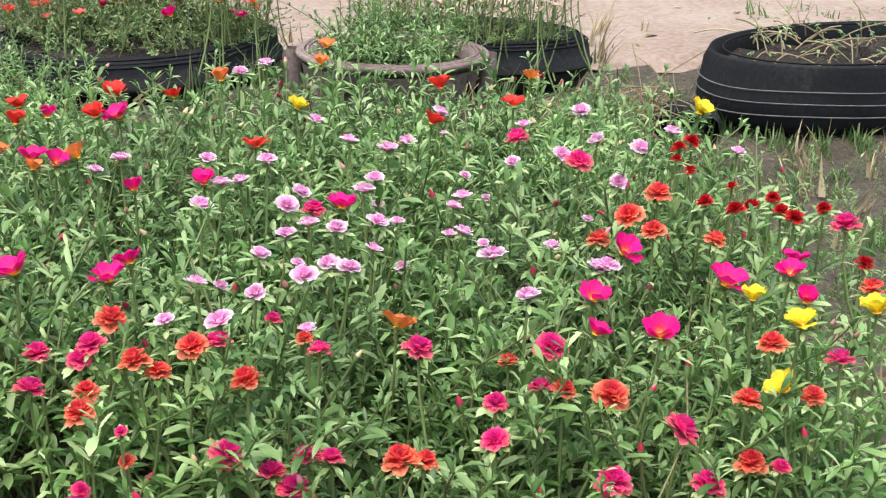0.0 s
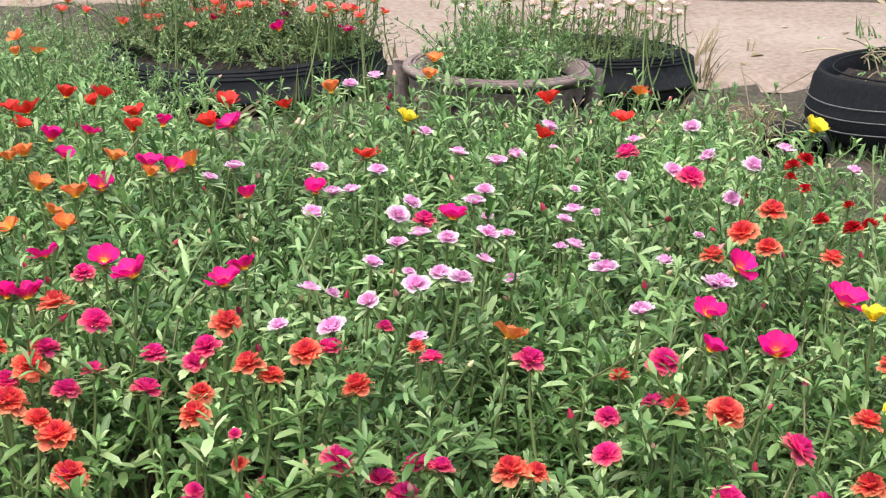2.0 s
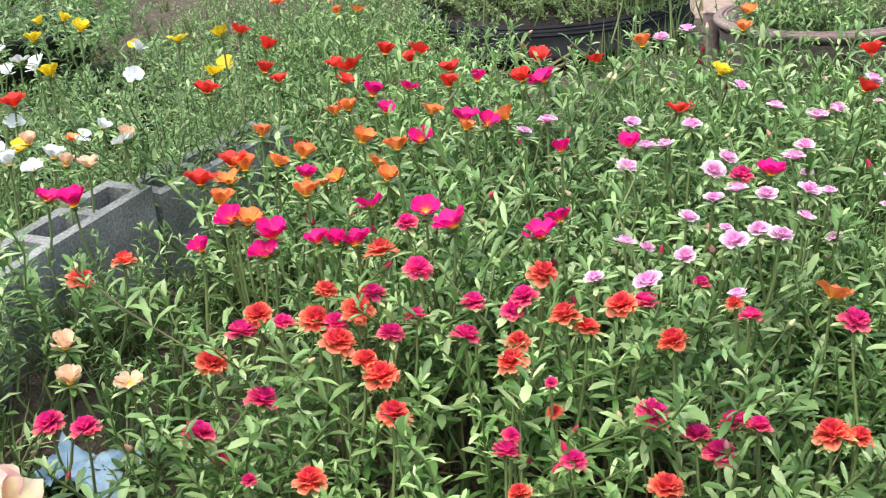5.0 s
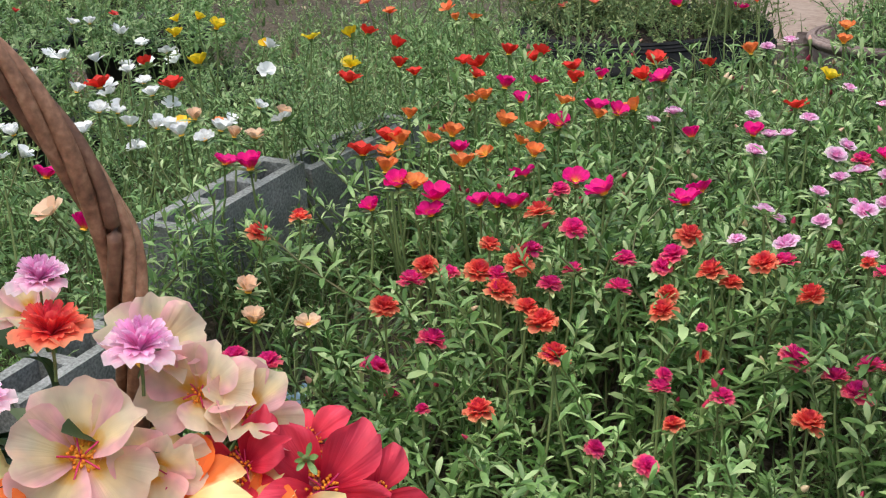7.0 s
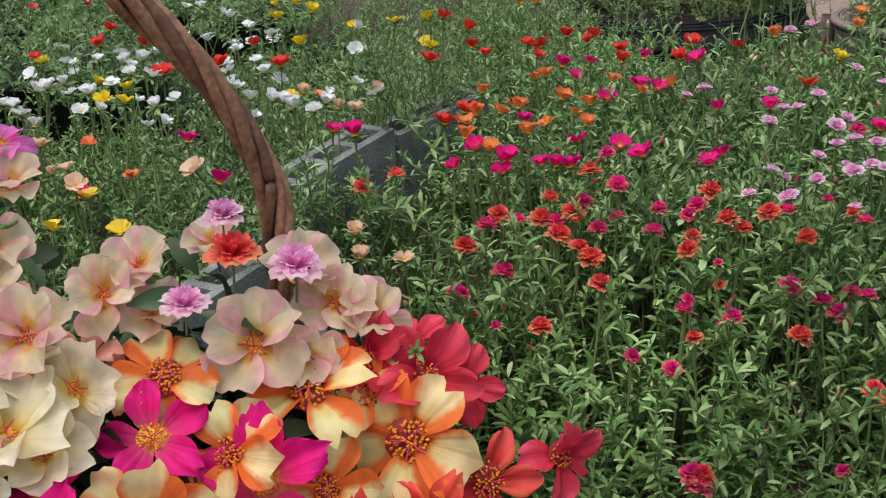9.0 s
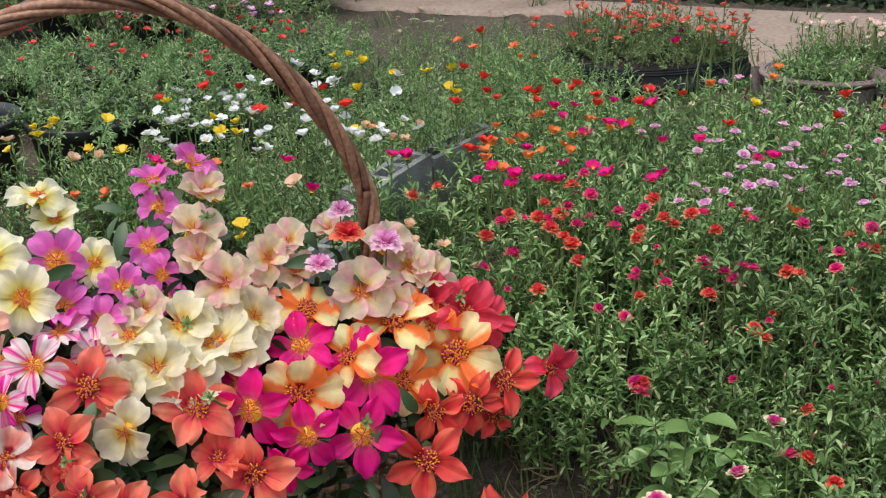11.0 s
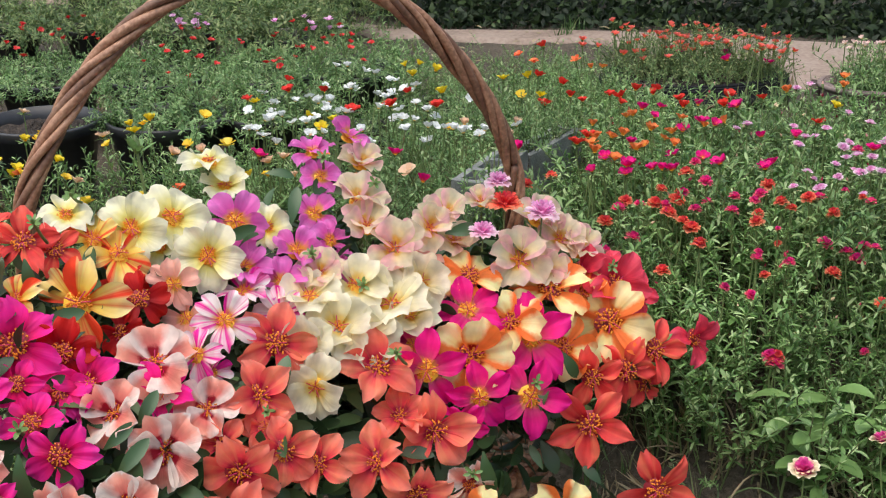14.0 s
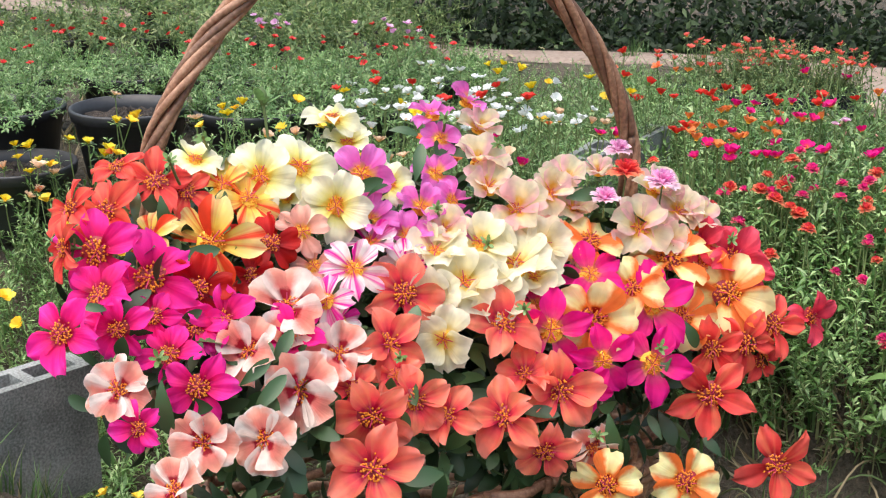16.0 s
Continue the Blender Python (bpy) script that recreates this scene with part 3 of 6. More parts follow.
def sepal_mesh():
    s = Soup()
    for a in (0.4, 2.5, 4.6):
        v, t = leaf_shape(0.75, 0.3, -0.1)
        s.add(v @ turn_z(a).T - (0, 0, 0.06), t)
    s.add(*lathe([(0.05, -0.2), (0.14, -0.1), (0.16, 0.02)], 8))
    return s.mesh("sepals", [M_SEPAL])


SEPALS = sepal_mesh()


def whorl_mesh(seed):
    """Narrow fleshy leaves that spread under a flower."""
    g = np.random.default_rng(seed)
    s = Soup()
    for i in range(8):
        v, t = leaf_shape(g.uniform(0.9, 1.5), g.uniform(0.11, 0.17), g.uniform(-0.1, 0.35))
        s.add(v @ turn_z(i * 0.785 + g.normal(0, 0.2)).T - (0, 0, g.uniform(0.12, 0.4)), t)
    return s.mesh("leaf_whorl", [M_LEAF])


WHORLS = [whorl_mesh(k) for k in range(4)]
COROLLAS, SINGLES = {}, {}


def moss_rose(kind, x, y, z, size=1.0):
    form, radius, label, group = KINDS[kind]
    top = new("moss_rose" if form == "cup" else "double_moss_rose")
    top.location = (x, y, z)
    tagged(top, label, "flower", group)
    r = Matrix.Scale(radius * size * RNG.uniform(0.74, 1.14), 4)
    turn = Matrix(tilt_to((RNG.normal(0.0, 0.24), RNG.normal(0.02 if form == "saucer" else 0.10, 0.2), 1))).to_4x4() @ pose(0, 0, 0, 0, 0, RNG.uniform(0, 360))
    if form == "cup":
        if kind not in SINGLES:
            SINGLES[kind] = [one(petal_shape(0.52, 0.14, 0.3, 0, 0.07, 0.04, 31 * k + len(SINGLES), 1.0, 5, 5), PETALS[kind], "petal") for k in range(4)]
        lift = RNG.uniform(40, 66)
        for i in range(5):
            part("petal", SINGLES[kind][RNG.integers(4)], top, turn @ pose(0, 0, 0, 0, 0, 72 * i + RNG.normal(0, 6)) @ pose(0, 0, 0, RNG.normal(0, 6), -lift + RNG.normal(0, 7), 0) @ r)
        part("flower_heart", HEART_SMALL, top, turn @ r, "yellow stamens")
    else:
        if kind not in COROLLAS:
            COROLLAS[kind] = [corolla(form, 11 * k + len(COROLLAS)).mesh("corolla", [PETALS[kind]]) for k in range(5)]
        tagged(part("corolla", COROLLAS[kind][RNG.integers(5)], top, turn @ r), kind="stuff")
    part("calyx", SEPALS, top, turn @ r, "green calyx")
    part("leaf_whorl", WHORLS[RNG.integers(4)], top, turn @ Matrix.Scale(0.0165 * size, 4), "narrow green leaves under the flower")
    part("stalk", STEM_MESHES[RNG.integers(4)], top, pose(0, 0, 0, 0, 0, RNG.uniform(0, 360)), "green stalk")
    return top


# ---- beds of leaves ----
SHOOTS = [shoot(RNG.uniform(0.17, 0.245), 38, RNG.uniform(0.020, 0.028), RNG, 0.138, 0.30) for _ in range(24)]
PLAIN = [shoot(RNG.uniform(0.18, 0.245), 34, 0.026, RNG, 0.125, 0.32, False) for _ in range(12)]
FINE = [shoot(RNG.uniform(0.15, 0.21), 36, 0.0175, RNG, 0.16, 0.40, False) for _ in range(16)]


def blade(rng, height):
    h = np.linspace(0, 1, 4)
    lean = rng.normal(0, 0.5)
    x = lean * height * h**2
    z = height * h * (1 - 0.2 * abs(lean) * h)
    w = 0.0022 * (1 - h**2) + 0.0002
    v = np.concatenate([np.stack([x, -w, z], 1), np.stack([x, w, z + 0.0004], 1)])
    t = []
    for i in range(3):
        t += [(i, i + 4, i + 5), (i, i + 5, i + 1)]
    return v, np.array(t)


def tuft(rng, n, height):
    s = Soup()
    for _ in range(n):
        v, t = blade(rng, height * rng.uniform(0.5, 1.1))
        s.add(v @ turn_z(rng.uniform(0, 6.3)).T + (rng.normal(0, 0.012), rng.normal(0, 0.012), 0), t, 0)
    return s.arrays()


TUFTS = [tuft(RNG, 10, 0.14) for _ in range(8)]
LOW = [tuft(RNG, 9, 0.06) for _ in range(6)]

BED_MAIN = [(0.33, 0.55), (0.39, 1.02), (0.43, 1.40), (0.37, 1.57), (0.29, 1.72), (0.24, 1.95), (0.14, 1.88), (-0.28, 1.86), (-0.40, 1.86), (-0.60, 1.84),
            (-0.69, 1.97), (-0.76, 1.54), (-0.75, 1.36), (-0.66, 1.16), (-0.58, 1.0), (-0.68, 0.93), (-0.74, 0.80), (-0.60, 0.69), (-0.36, 0.68), (-0.1, 0.62)]
BED_WALL = [(-0.98, 1.0), (-0.95, 1.25), (-0.92, 1.40), (-0.87, 1.6), (-0.81, 1.9), (-0.80, 2.05), (-0.98, 2.3), (-1.1, 2.35), (-1.18, 2.0), (-1.28, 1.5), (-1.35, 1.05), (-1.2, 0.92)]
BED_BACK = [(-1.1, 2.35), (-1.18, 2.0), (-1.28, 1.5), (-1.35, 1.05), (-1.5, 1.0), (-1.56, 1.25), (-1.38, 1.5), (-1.24, 1.75), (-1.2, 2.3)]
BED_LEFT = [(-0.96, 0.95), (-1.2, 0.45), (-1.45, 0.1), (-1.75, -0.1), (-2.5, 0.50), (-2.30, 0.74), (-1.97, 0.98), (-1.62, 1.14), (-1.2, 1.0)]


BARE = (-0.765, 0.92)
# the blocks of the edging: start, heading and top edge
EDGING = [(-0.915, 0.712, 83.5, 0.130), (-0.880, 0.995, 83.5, 0.212), (-0.846, 1.276, 77.5, 0.196)]


def off_edging(spots, gap):
    """Leaves out the spots that stand on or close before the bare middle block."""
    x, y, turn, _ = EDGING[1]
    c, q = np.cos(radians(turn)), np.sin(radians(turn))
    u, v = (spots[:, 0] - x) * c + (spots[:, 1] - y) * q, -(spots[:, 0] - x) * q + (spots[:, 1] - y) * c
    keep = ~((u > -0.01) & (u < 0.285) & (v > -gap) & (v < 0.075))
    return spots[keep]


def bed(name, poly, per_m2, shapes, label, rise=0.0, lo=0.8, hi=1.15, leaf=None, clear=True):
    spots = off_edging(scatter(poly, per_m2), 0.05 if clear else 0.006)
    spots = spots[np.hypot(spots[:, 0] - BARE[0], spots[:, 1] - BARE[1]) > 0.06]
    ob = strew(name, shapes, spots, ground_z(spots[:, 0], spots[:, 1]) + rise, [leaf or M_LEAF, M_STEM], lo, hi)
    return tagged(ob, label, "plants", kind="stuff")


bed("bed_plants", BED_MAIN, 1350, SHOOTS, "dense green moss rose plants with fleshy leaves", leaf=M_LEAF)
bed("bed_plants", BED_WALL, 1300, FINE, "dense fine leaved moss rose plants behind the block edging", 0.01, 0.75, 1.1, M_LEAF_FAR)
bed("bed_plants", BED_BACK, 1250, FINE, "low fine leaved moss rose plants before the pots", 0.0, 0.7, 1.05, M_LEAF_FAR)
bed("bed_plants", [(-1.75, 1.1), (-1.5, 1.0), (-1.38, 1.42), (-1.47, 1.45), (-1.62, 1.32)], 1200, FINE, "fine leaved plants hiding the foot of the pots", 0.0, 0.75, 1.05, M_LEAF_FAR)
bed("bed_plants", BED_LEFT, 1050, PLAIN, "loose moss rose plants and weeds round the pots", 0.0, 0.6, 0.98)
bed("bed_plants", [(-0.42, 1.82), (0.28, 1.86), (0.34, 2.2), (0.10, 2.04), (-0.30, 2.0), (-0.40, 2.05)], 1300, SHOOTS, "low moss rose plants before the clay pot", 0.0, 0.66, 0.90)
bed("bed_plants", [(-1.02, 2.3), (-1.2, 2.45), (-1.5, 2.4), (-1.62, 2.95), (-1.2, 2.98), (-0.92, 2.8), (-1.0, 2.6)], 1000, FINE, "low moss rose plants near the path", 0.0, 0.42, 0.68, M_LEAF_FAR)
bed("bed_plants", [(-1.12, 2.2), (-0.68, 2.12), (-0.68, 2.29), (-0.86, 2.40), (-1.12, 2.55)], 1200, FINE, "bright green fine leaved plants beside the ribbed tyre", 0.0, 0.65, 0.92, M_LEAF_FAR)
bed("bed_plants", [(-1.05, 1.95), (-0.80, 1.95), (-0.62, 2.05), (-0.62, 2.2), (-0.78, 2.22), (-1.05, 2.45)], 900, SHOOTS, "moss rose plants and weeds growing up before the ribbed tyre", 0.0, 0.5, 0.8)
GAP = [(-1.0, 0.88), (-0.98, 0.97), (-0.855, 0.97), (-0.82, 1.3), (-0.74, 1.35), (-0.66, 1.05), (-0.68, 0.92)]
CREEP = [(-1.10, 0.62), (-1.02, 1.0), (-0.80, 1.0), (-0.72, 0.80)]
bed("creeping_plants", CREEP, 900, PLAIN, "trailing moss rose stems and weeds over the end of the edging", -0.02, 0.5, 0.95)
bed("creeping_plants", [(-0.97, 0.86), (-0.97, 1.00), (-0.88, 1.02), (-0.80, 0.985), (-0.80, 0.86)], 1400, PLAIN, "creeping weeds grown over the end of the block edging", 0.01, 0.7, 1.05)
bed("creeping_plants", [(-0.95, 1.30), (-0.86, 1.60), (-0.80, 1.95), (-0.70, 1.95), (-0.76, 1.56), (-0.90, 1.30)], 1300, FINE, "fine leaved stems hanging over the block edging", 0.045, 0.65, 0.95)
bed("creeping_plants", [(-0.915, 1.29), (-0.845, 1.30), (-0.79, 1.53), (-0.85, 1.56)], 3600, FINE, "fine leaved shoots grown out of the far edging block", 0.16, 0.4, 0.75, M_LEAF_FAR)
bed("creeping_plants", [(-0.835, 1.27), (-0.775, 1.54), (-0.73, 1.52), (-0.78, 1.25)], 1400, FINE, "weeds grown up before the far edging block", 0.0, 0.5, 0.95, M_LEAF, False)
weeds = np.concatenate([scatter(GAP, 700), scatter([(-0.86, 0.99), (-0.83, 1.28), (-0.78, 1.28), (-0.80, 0.99)], 1500)])
weeds = weeds[np.hypot(weeds[:, 0] - BARE[0], weeds[:, 1] - BARE[1]) > 0.06]
bed("creeping_plants", [(-0.87, 0.97), (-0.84, 1.28), (-0.79, 1.52), (-0.72, 1.50), (-0.75, 1.25), (-0.74, 0.97)], 1300, PLAIN, "low weeds grown up before the block edging", 0.0, 0.38, 0.62, None, False)
tagged(strew("weeds", TUFTS, weeds, ground_z(weeds[:, 0], weeds[:, 1]) - 0.004, [M_GRASS], 0.35, 0.8, 0.7), "long rank grass between the bed and the block edging", "grass", kind="stuff")


def grass():
    area = [(-5, -3), (5, -3), (5, 2.75), (0.6, 2.7), (-0.6, 2.6), (-5, 2.9)]

    def fading(per_m2):
        """Spots that thin out away from the beds."""
        p = scatter(area, per_m2)
        far = np.hypot((p[:, 0] + 0.4) / 2.4, (p[:, 1] - 1.0) / 1.8)
        far = far + 0.25 * np.sin(p[:, 0] * 3.1 + p[:, 1] * 1.7) * np.cos(p[:, 1] * 2.6)
        return p[RNG.random(len(p)) < np.clip(1.75 - far, 0.03, 1)]

    spots = fading(110)
    spots = spots[((spots[:, 0] < 0.2) | (spots[:, 1] < 1.2)) & ((spots[:, 0] > -1.15) | (spots[:, 1] < 0.9))]
    ob = strew("grass", TUFTS + LOW, spots, ground_z(spots[:, 0], spots[:, 1]) - 0.004, [M_GRASS])
    tagged(ob, "thin uneven grass and weeds on the soil", "grass", kind="stuff")
    spots = scatter([(0.2, 1.2), (2.3, 1.2), (2.3, 2.6), (0.3, 2.65)], 260)
    ob = strew("grass", LOW, spots, ground_z(spots[:, 0], spots[:, 1]) - 0.004, [M_GRASS], 0.5, 1.0)
    tagged(ob, "short sparse grass beside the bed", "grass", kind="stuff")
    spots = scatter([(0.18, 1.85), (0.42, 1.5), (0.75, 1.6), (1.3, 2.1), (0.62, 2.25), (0.44, 2.62), (0.22, 2.6)], 420)
    ob = strew("creeping_weeds", PLAIN, spots, ground_z(spots[:, 0], spots[:, 1]), [M_LEAF, M_STEM], 0.25, 0.5, 0.7)
    tagged(ob, "low green weeds between the bed and the tyres", "plants", kind="stuff")
    spots = scatter([(-0.75, 0.0), (0.4, 0.0), (0.42, 0.66), (-0.36, 0.74), (-0.62, 0.6)], 130)
    ob = strew("creeping_weeds", PLAIN, spots, ground_z(spots[:, 0], spots[:, 1]), [M_LEAF, M_STEM], 0.3, 0.6, 0.9)
    tagged(ob, "low creeping weeds on the bare soil", "plants", kind="stuff")
    spots = scatter([(-0.75, 0.0), (0.4, 0.0), (0.42, 0.66), (-0.36, 0.74), (-0.62, 0.6)], 190)
    ob = strew("dry_grass", LOW, spots, ground_z(spots[:, 0], spots[:, 1]) + 0.004, [M_DRY], 0.8, 1.5, 1.2)
    tagged(ob, "dry stalks strewn over the soil by the basket", "dry grass", kind="stuff")
    spots = scatter([(-6, -5), (6, -5), (6, 2.6), (-6, 4.5)], 12)
    ob = strew("grass", LOW, spots, ground_z(spots[:, 0], spots[:, 1]) - 0.004, [M_GRASS], 0.8, 1.6)
    tagged(ob, "sparse grass over the open ground", "grass", kind="stuff")
    spots = fading(80)
    ob = strew("dry_grass", LOW, spots, ground_z(spots[:, 0], spots[:, 1]) - 0.004, [M_DRY], 0.8, 1.5, 0.6)
    tagged(ob, "dead straw coloured grass lying on the soil", "dry grass", kind="stuff")


grass()


def hedge():
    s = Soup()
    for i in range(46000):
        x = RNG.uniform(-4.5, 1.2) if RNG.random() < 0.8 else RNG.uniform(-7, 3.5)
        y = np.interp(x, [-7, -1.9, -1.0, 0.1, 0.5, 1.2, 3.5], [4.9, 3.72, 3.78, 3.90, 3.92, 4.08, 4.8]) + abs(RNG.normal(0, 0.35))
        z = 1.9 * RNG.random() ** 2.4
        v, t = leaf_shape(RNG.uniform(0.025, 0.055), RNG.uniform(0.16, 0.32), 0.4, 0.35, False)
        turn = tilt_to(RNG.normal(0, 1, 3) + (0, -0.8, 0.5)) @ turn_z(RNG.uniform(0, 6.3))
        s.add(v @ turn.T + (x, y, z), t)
    tagged(new("hedge", s.mesh("hedge", [M_HEDGE])), "dense shrubs behind the sandy path, leaf colour darkened for their shade", "hedge", kind="stuff")


hedge()


def bud_shape(rng):
    """A closed bud on its stalk: bud (0), green cup (1), stalk (2)."""
    s = Soup()
    v, t = lathe([(0.001, 0.013), (0.0022, 0.010), (0.0036, 0.005), (0.0034, 0.0)], 7)
    s.add(v, t, 0)
    v, t = lathe([(0.0042, 0.004), (0.0040, 0.0), (0.0022, -0.005), (0.0012, -0.008)], 7)
    s.add(v, t, 1)
    s.add(*tube([(0, 0, -0.006), rng.normal(0, 0.01, 3) + (0, 0, -0.06), rng.normal(0, 0.02, 3) + (0, 0, -0.13)], 0.0013, 4), 2)
    for _ in range(4):
        v, t = leaf_shape(0.018, 0.16, 0.2)
        s.add(v @ turn_z(rng.uniform(0, 6.3)).T - (0, 0, 0.008), t, 1)
    return s.arrays()


def buds():
    for mat, n, words in ((M_BUD, 60, "closed crimson moss rose buds"), (M_BUD_PALE, 60, "closed pale pink and cream moss rose buds")):
        spots = scatter(BED_MAIN, n)
        z = ground_z(spots[:, 0], spots[:, 1]) + RNG.uniform(0.19, 0.27, len(spots))
        tagged(strew("buds", [bud_shape(RNG) for _ in range(5)], spots, z, [mat, M_SEPAL, M_STEM], 0.5, 0.95, 0.5), words, "buds", kind="stuff")


buds()


# ---- tyres and pots ----
def ring_profile(outer, height, hole):
    """A tyre lying flat: tread, rounded shoulders, side wall and the bead round the hole."""
    o, h, r = outer, height, hole
    return [(r, 0.03), (r - 0.004, h - 0.035), (r + 0.002, h - 0.012), (r + 0.012, h - 0.004), (max(r + 0.014, o - 0.045), h), (o - min(0.026, (o - r) * 0.5), h - 0.006), (o - min(0.012, (o - r) * 0.25), h - 0.022),
            (o - 0.003, h - 0.07), (o, h * 0.5), (o - 0.002, 0.05), (o - 0.012, 0.024), (o - 0.04, 0.004), (o - 0.08, 0.0)]


def soil_disc(radius, z):
    g = np.random.default_rng(5)
    rows = []
    for r in np.linspace(0.001, radius, 9):
        a = np.arange(36) * 2 * np.pi / 36
        rows.append(np.stack([r * np.cos(a), r * np.sin(a), z + g.normal(0, 0.004 + 0.02 * radius, 36) + 0.02 * (1 - r / radius)], 1))
    return np.concatenate(rows), grid_tris(9, 36, True)


def tyre_planter(x, y, outer, height, hole, label, lines=3, grooves=4, turn=0, squash=1.0, lean=0):
    top = new("tyre_planter")
    top.matrix_basis = pose(x, y, float(ground_z(x, y)) - 0.004, lean, 0, turn)
    tagged(top, label, "tyre", "tyre planters")
    flat = Matrix.Diagonal((1, squash, 1, 1))
    part("tyre", one(lathe(ring_profile(outer, height, hole), 72, 0.006), M_RUBBER, "tyre"), top, flat)
    a = np.linspace(0, 2 * np.pi, 73)
    for i in range(lines):
        z = height * (0.30 + 0.17 * i)
        ring = np.stack([(outer + 0.0006) * (1 + 0.006 * np.sin(3 * a + z * 9)) * np.cos(a), (outer + 0.0006) * (1 + 0.006 * np.sin(3 * a + z * 9)) * np.sin(a), z + 0.002 * np.sin(a * 5)], 1)
        part("tread_line", one(tube(ring, 0.0016, 4), M_CHALK, "tread_line"), top, flat, "pale worn groove round the tyre")
    for i in range(grooves):
        r = outer - 0.05 + i * 0.009
        ring = np.stack([r * np.cos(a), r * np.sin(a), np.full(73, height - 0.002 - 0.006 * max(0, i - 2))], 1)
        part("rib", one(tube(ring, 0.0022, 4), M_RUBBER, "rib"), top, flat)
    part("soil", one(soil_disc(hole - 0.002, height * (0.80 if outer < 0.35 else 0.70)), M_POTSOIL, "soil"), top, flat, "dark crumbly soil")
    return top


def mound(radius, n, shapes, lo, hi, squash=1.0):
    """A bushy plant: its leaves and its stems as two arrays of shapes, taller in the middle."""
    leaf, stem = Soup(), Soup()
    for _ in range(n):
        a, r = RNG.uniform(0, 6.3), np.sqrt(RNG.random())
        v, t, mi = shapes[RNG.integers(len(shapes))]
        k = RNG.uniform(lo, hi) * (1.12 - 0.3 * r * r)
        out = 0.55 * r
        turn = tilt_to((out * np.cos(a) + RNG.normal(0, 0.2), out * np.sin(a) + RNG.normal(0, 0.2), 1)) @ turn_z(RNG.uniform(0, 6.3))
        v = v @ turn.T * k + (radius * r * np.cos(a), squash * radius * r * np.sin(a), 0)
        leaf.add(v, t[mi == 0], 0)
        stem.add(v, t[mi == 1], 0)
    return leaf, stem


def planting(x, y, radius, z, n, shapes, label, lo=0.7, hi=1.1, leaf=None, squash=1.0):
    top = new("moss_rose_plant")
    top.location = (x, y, z)
    tagged(top, label, "plant")
    a, b = mound(radius, n, shapes, lo, hi, squash)
    tagged(part("foliage", a.mesh("foliage", [leaf or M_LEAF]), top), kind="stuff")
    tagged(part("branching", b.mesh("branching", [M_STEM]), top), kind="stuff")
    return top


tyre_planter(0.86, 2.62, 0.365, 0.148, 0.332, "large worn black tyre planter with withered stalks", 3, 1, 20, 0.5)
tyre_planter(0.04, 2.72, 0.275, 0.115, 0.17, "black tyre planter behind the clay pot", 0, 5, 0, 0.5, 0)
tyre_planter(-0.66, 2.61, 0.32, 0.102, 0.23, "ribbed black tyre planter full of red flowers", 0, 5, 28, 0.72, 0)
planting(0.03, 2.73, 0.21, 0.085, 250, FINE, "tall leggy moss rose plant in the middle tyre", 0.38, 0.62, M_LEAF_BUSH, 0.5)
planting(-0.67, 2.66, 0.27, 0.075, 430, FINE, "wiry moss rose plant filling the ribbed tyre", 0.5, 0.9, M_LEAF_BUSH, 0.55)


def dry_plant():
    top = new("withered_plant")
    top.location = (0.86, 2.62, 0.12)
    tagged(top, "withered straw coloured stalks with a few green leaves", "plant")
    stalks, leaves = Soup(), Soup()
    for _ in range(70):
        a, r = RNG.uniform(0, 6.3), 0.26 * np.sqrt(RNG.random())
        p = np.array([r * np.cos(a), 0.5 * r * np.sin(a), 0.0])
        d = np.array([RNG.normal(0, 0.7), RNG.normal(0, 0.6), abs(RNG.normal(0.7, 0.35))])
        k = np.linspace(0, 1, 5)[:, None]
        stalks.add(*tube(p + d * k * RNG.uniform(0.05, 0.13) + np.array([0, 0, -0.05]) * k**2, 0.0016, 4))
        for _ in range(3):
            v, t = leaf_shape(0.016, 0.2, 0.4)
            leaves.add(v @ turn_z(RNG.uniform(0, 6.3)).T + p + d * RNG.uniform(0.02, 0.1), t)
    tagged(part("stalk_tangle", stalks.mesh("stalk_tangle", [M_DRY]), top), kind="stuff")
    tagged(part("leaves", leaves.mesh("leaves", [M_LEAF]), top), kind="stuff")


dry_plant()


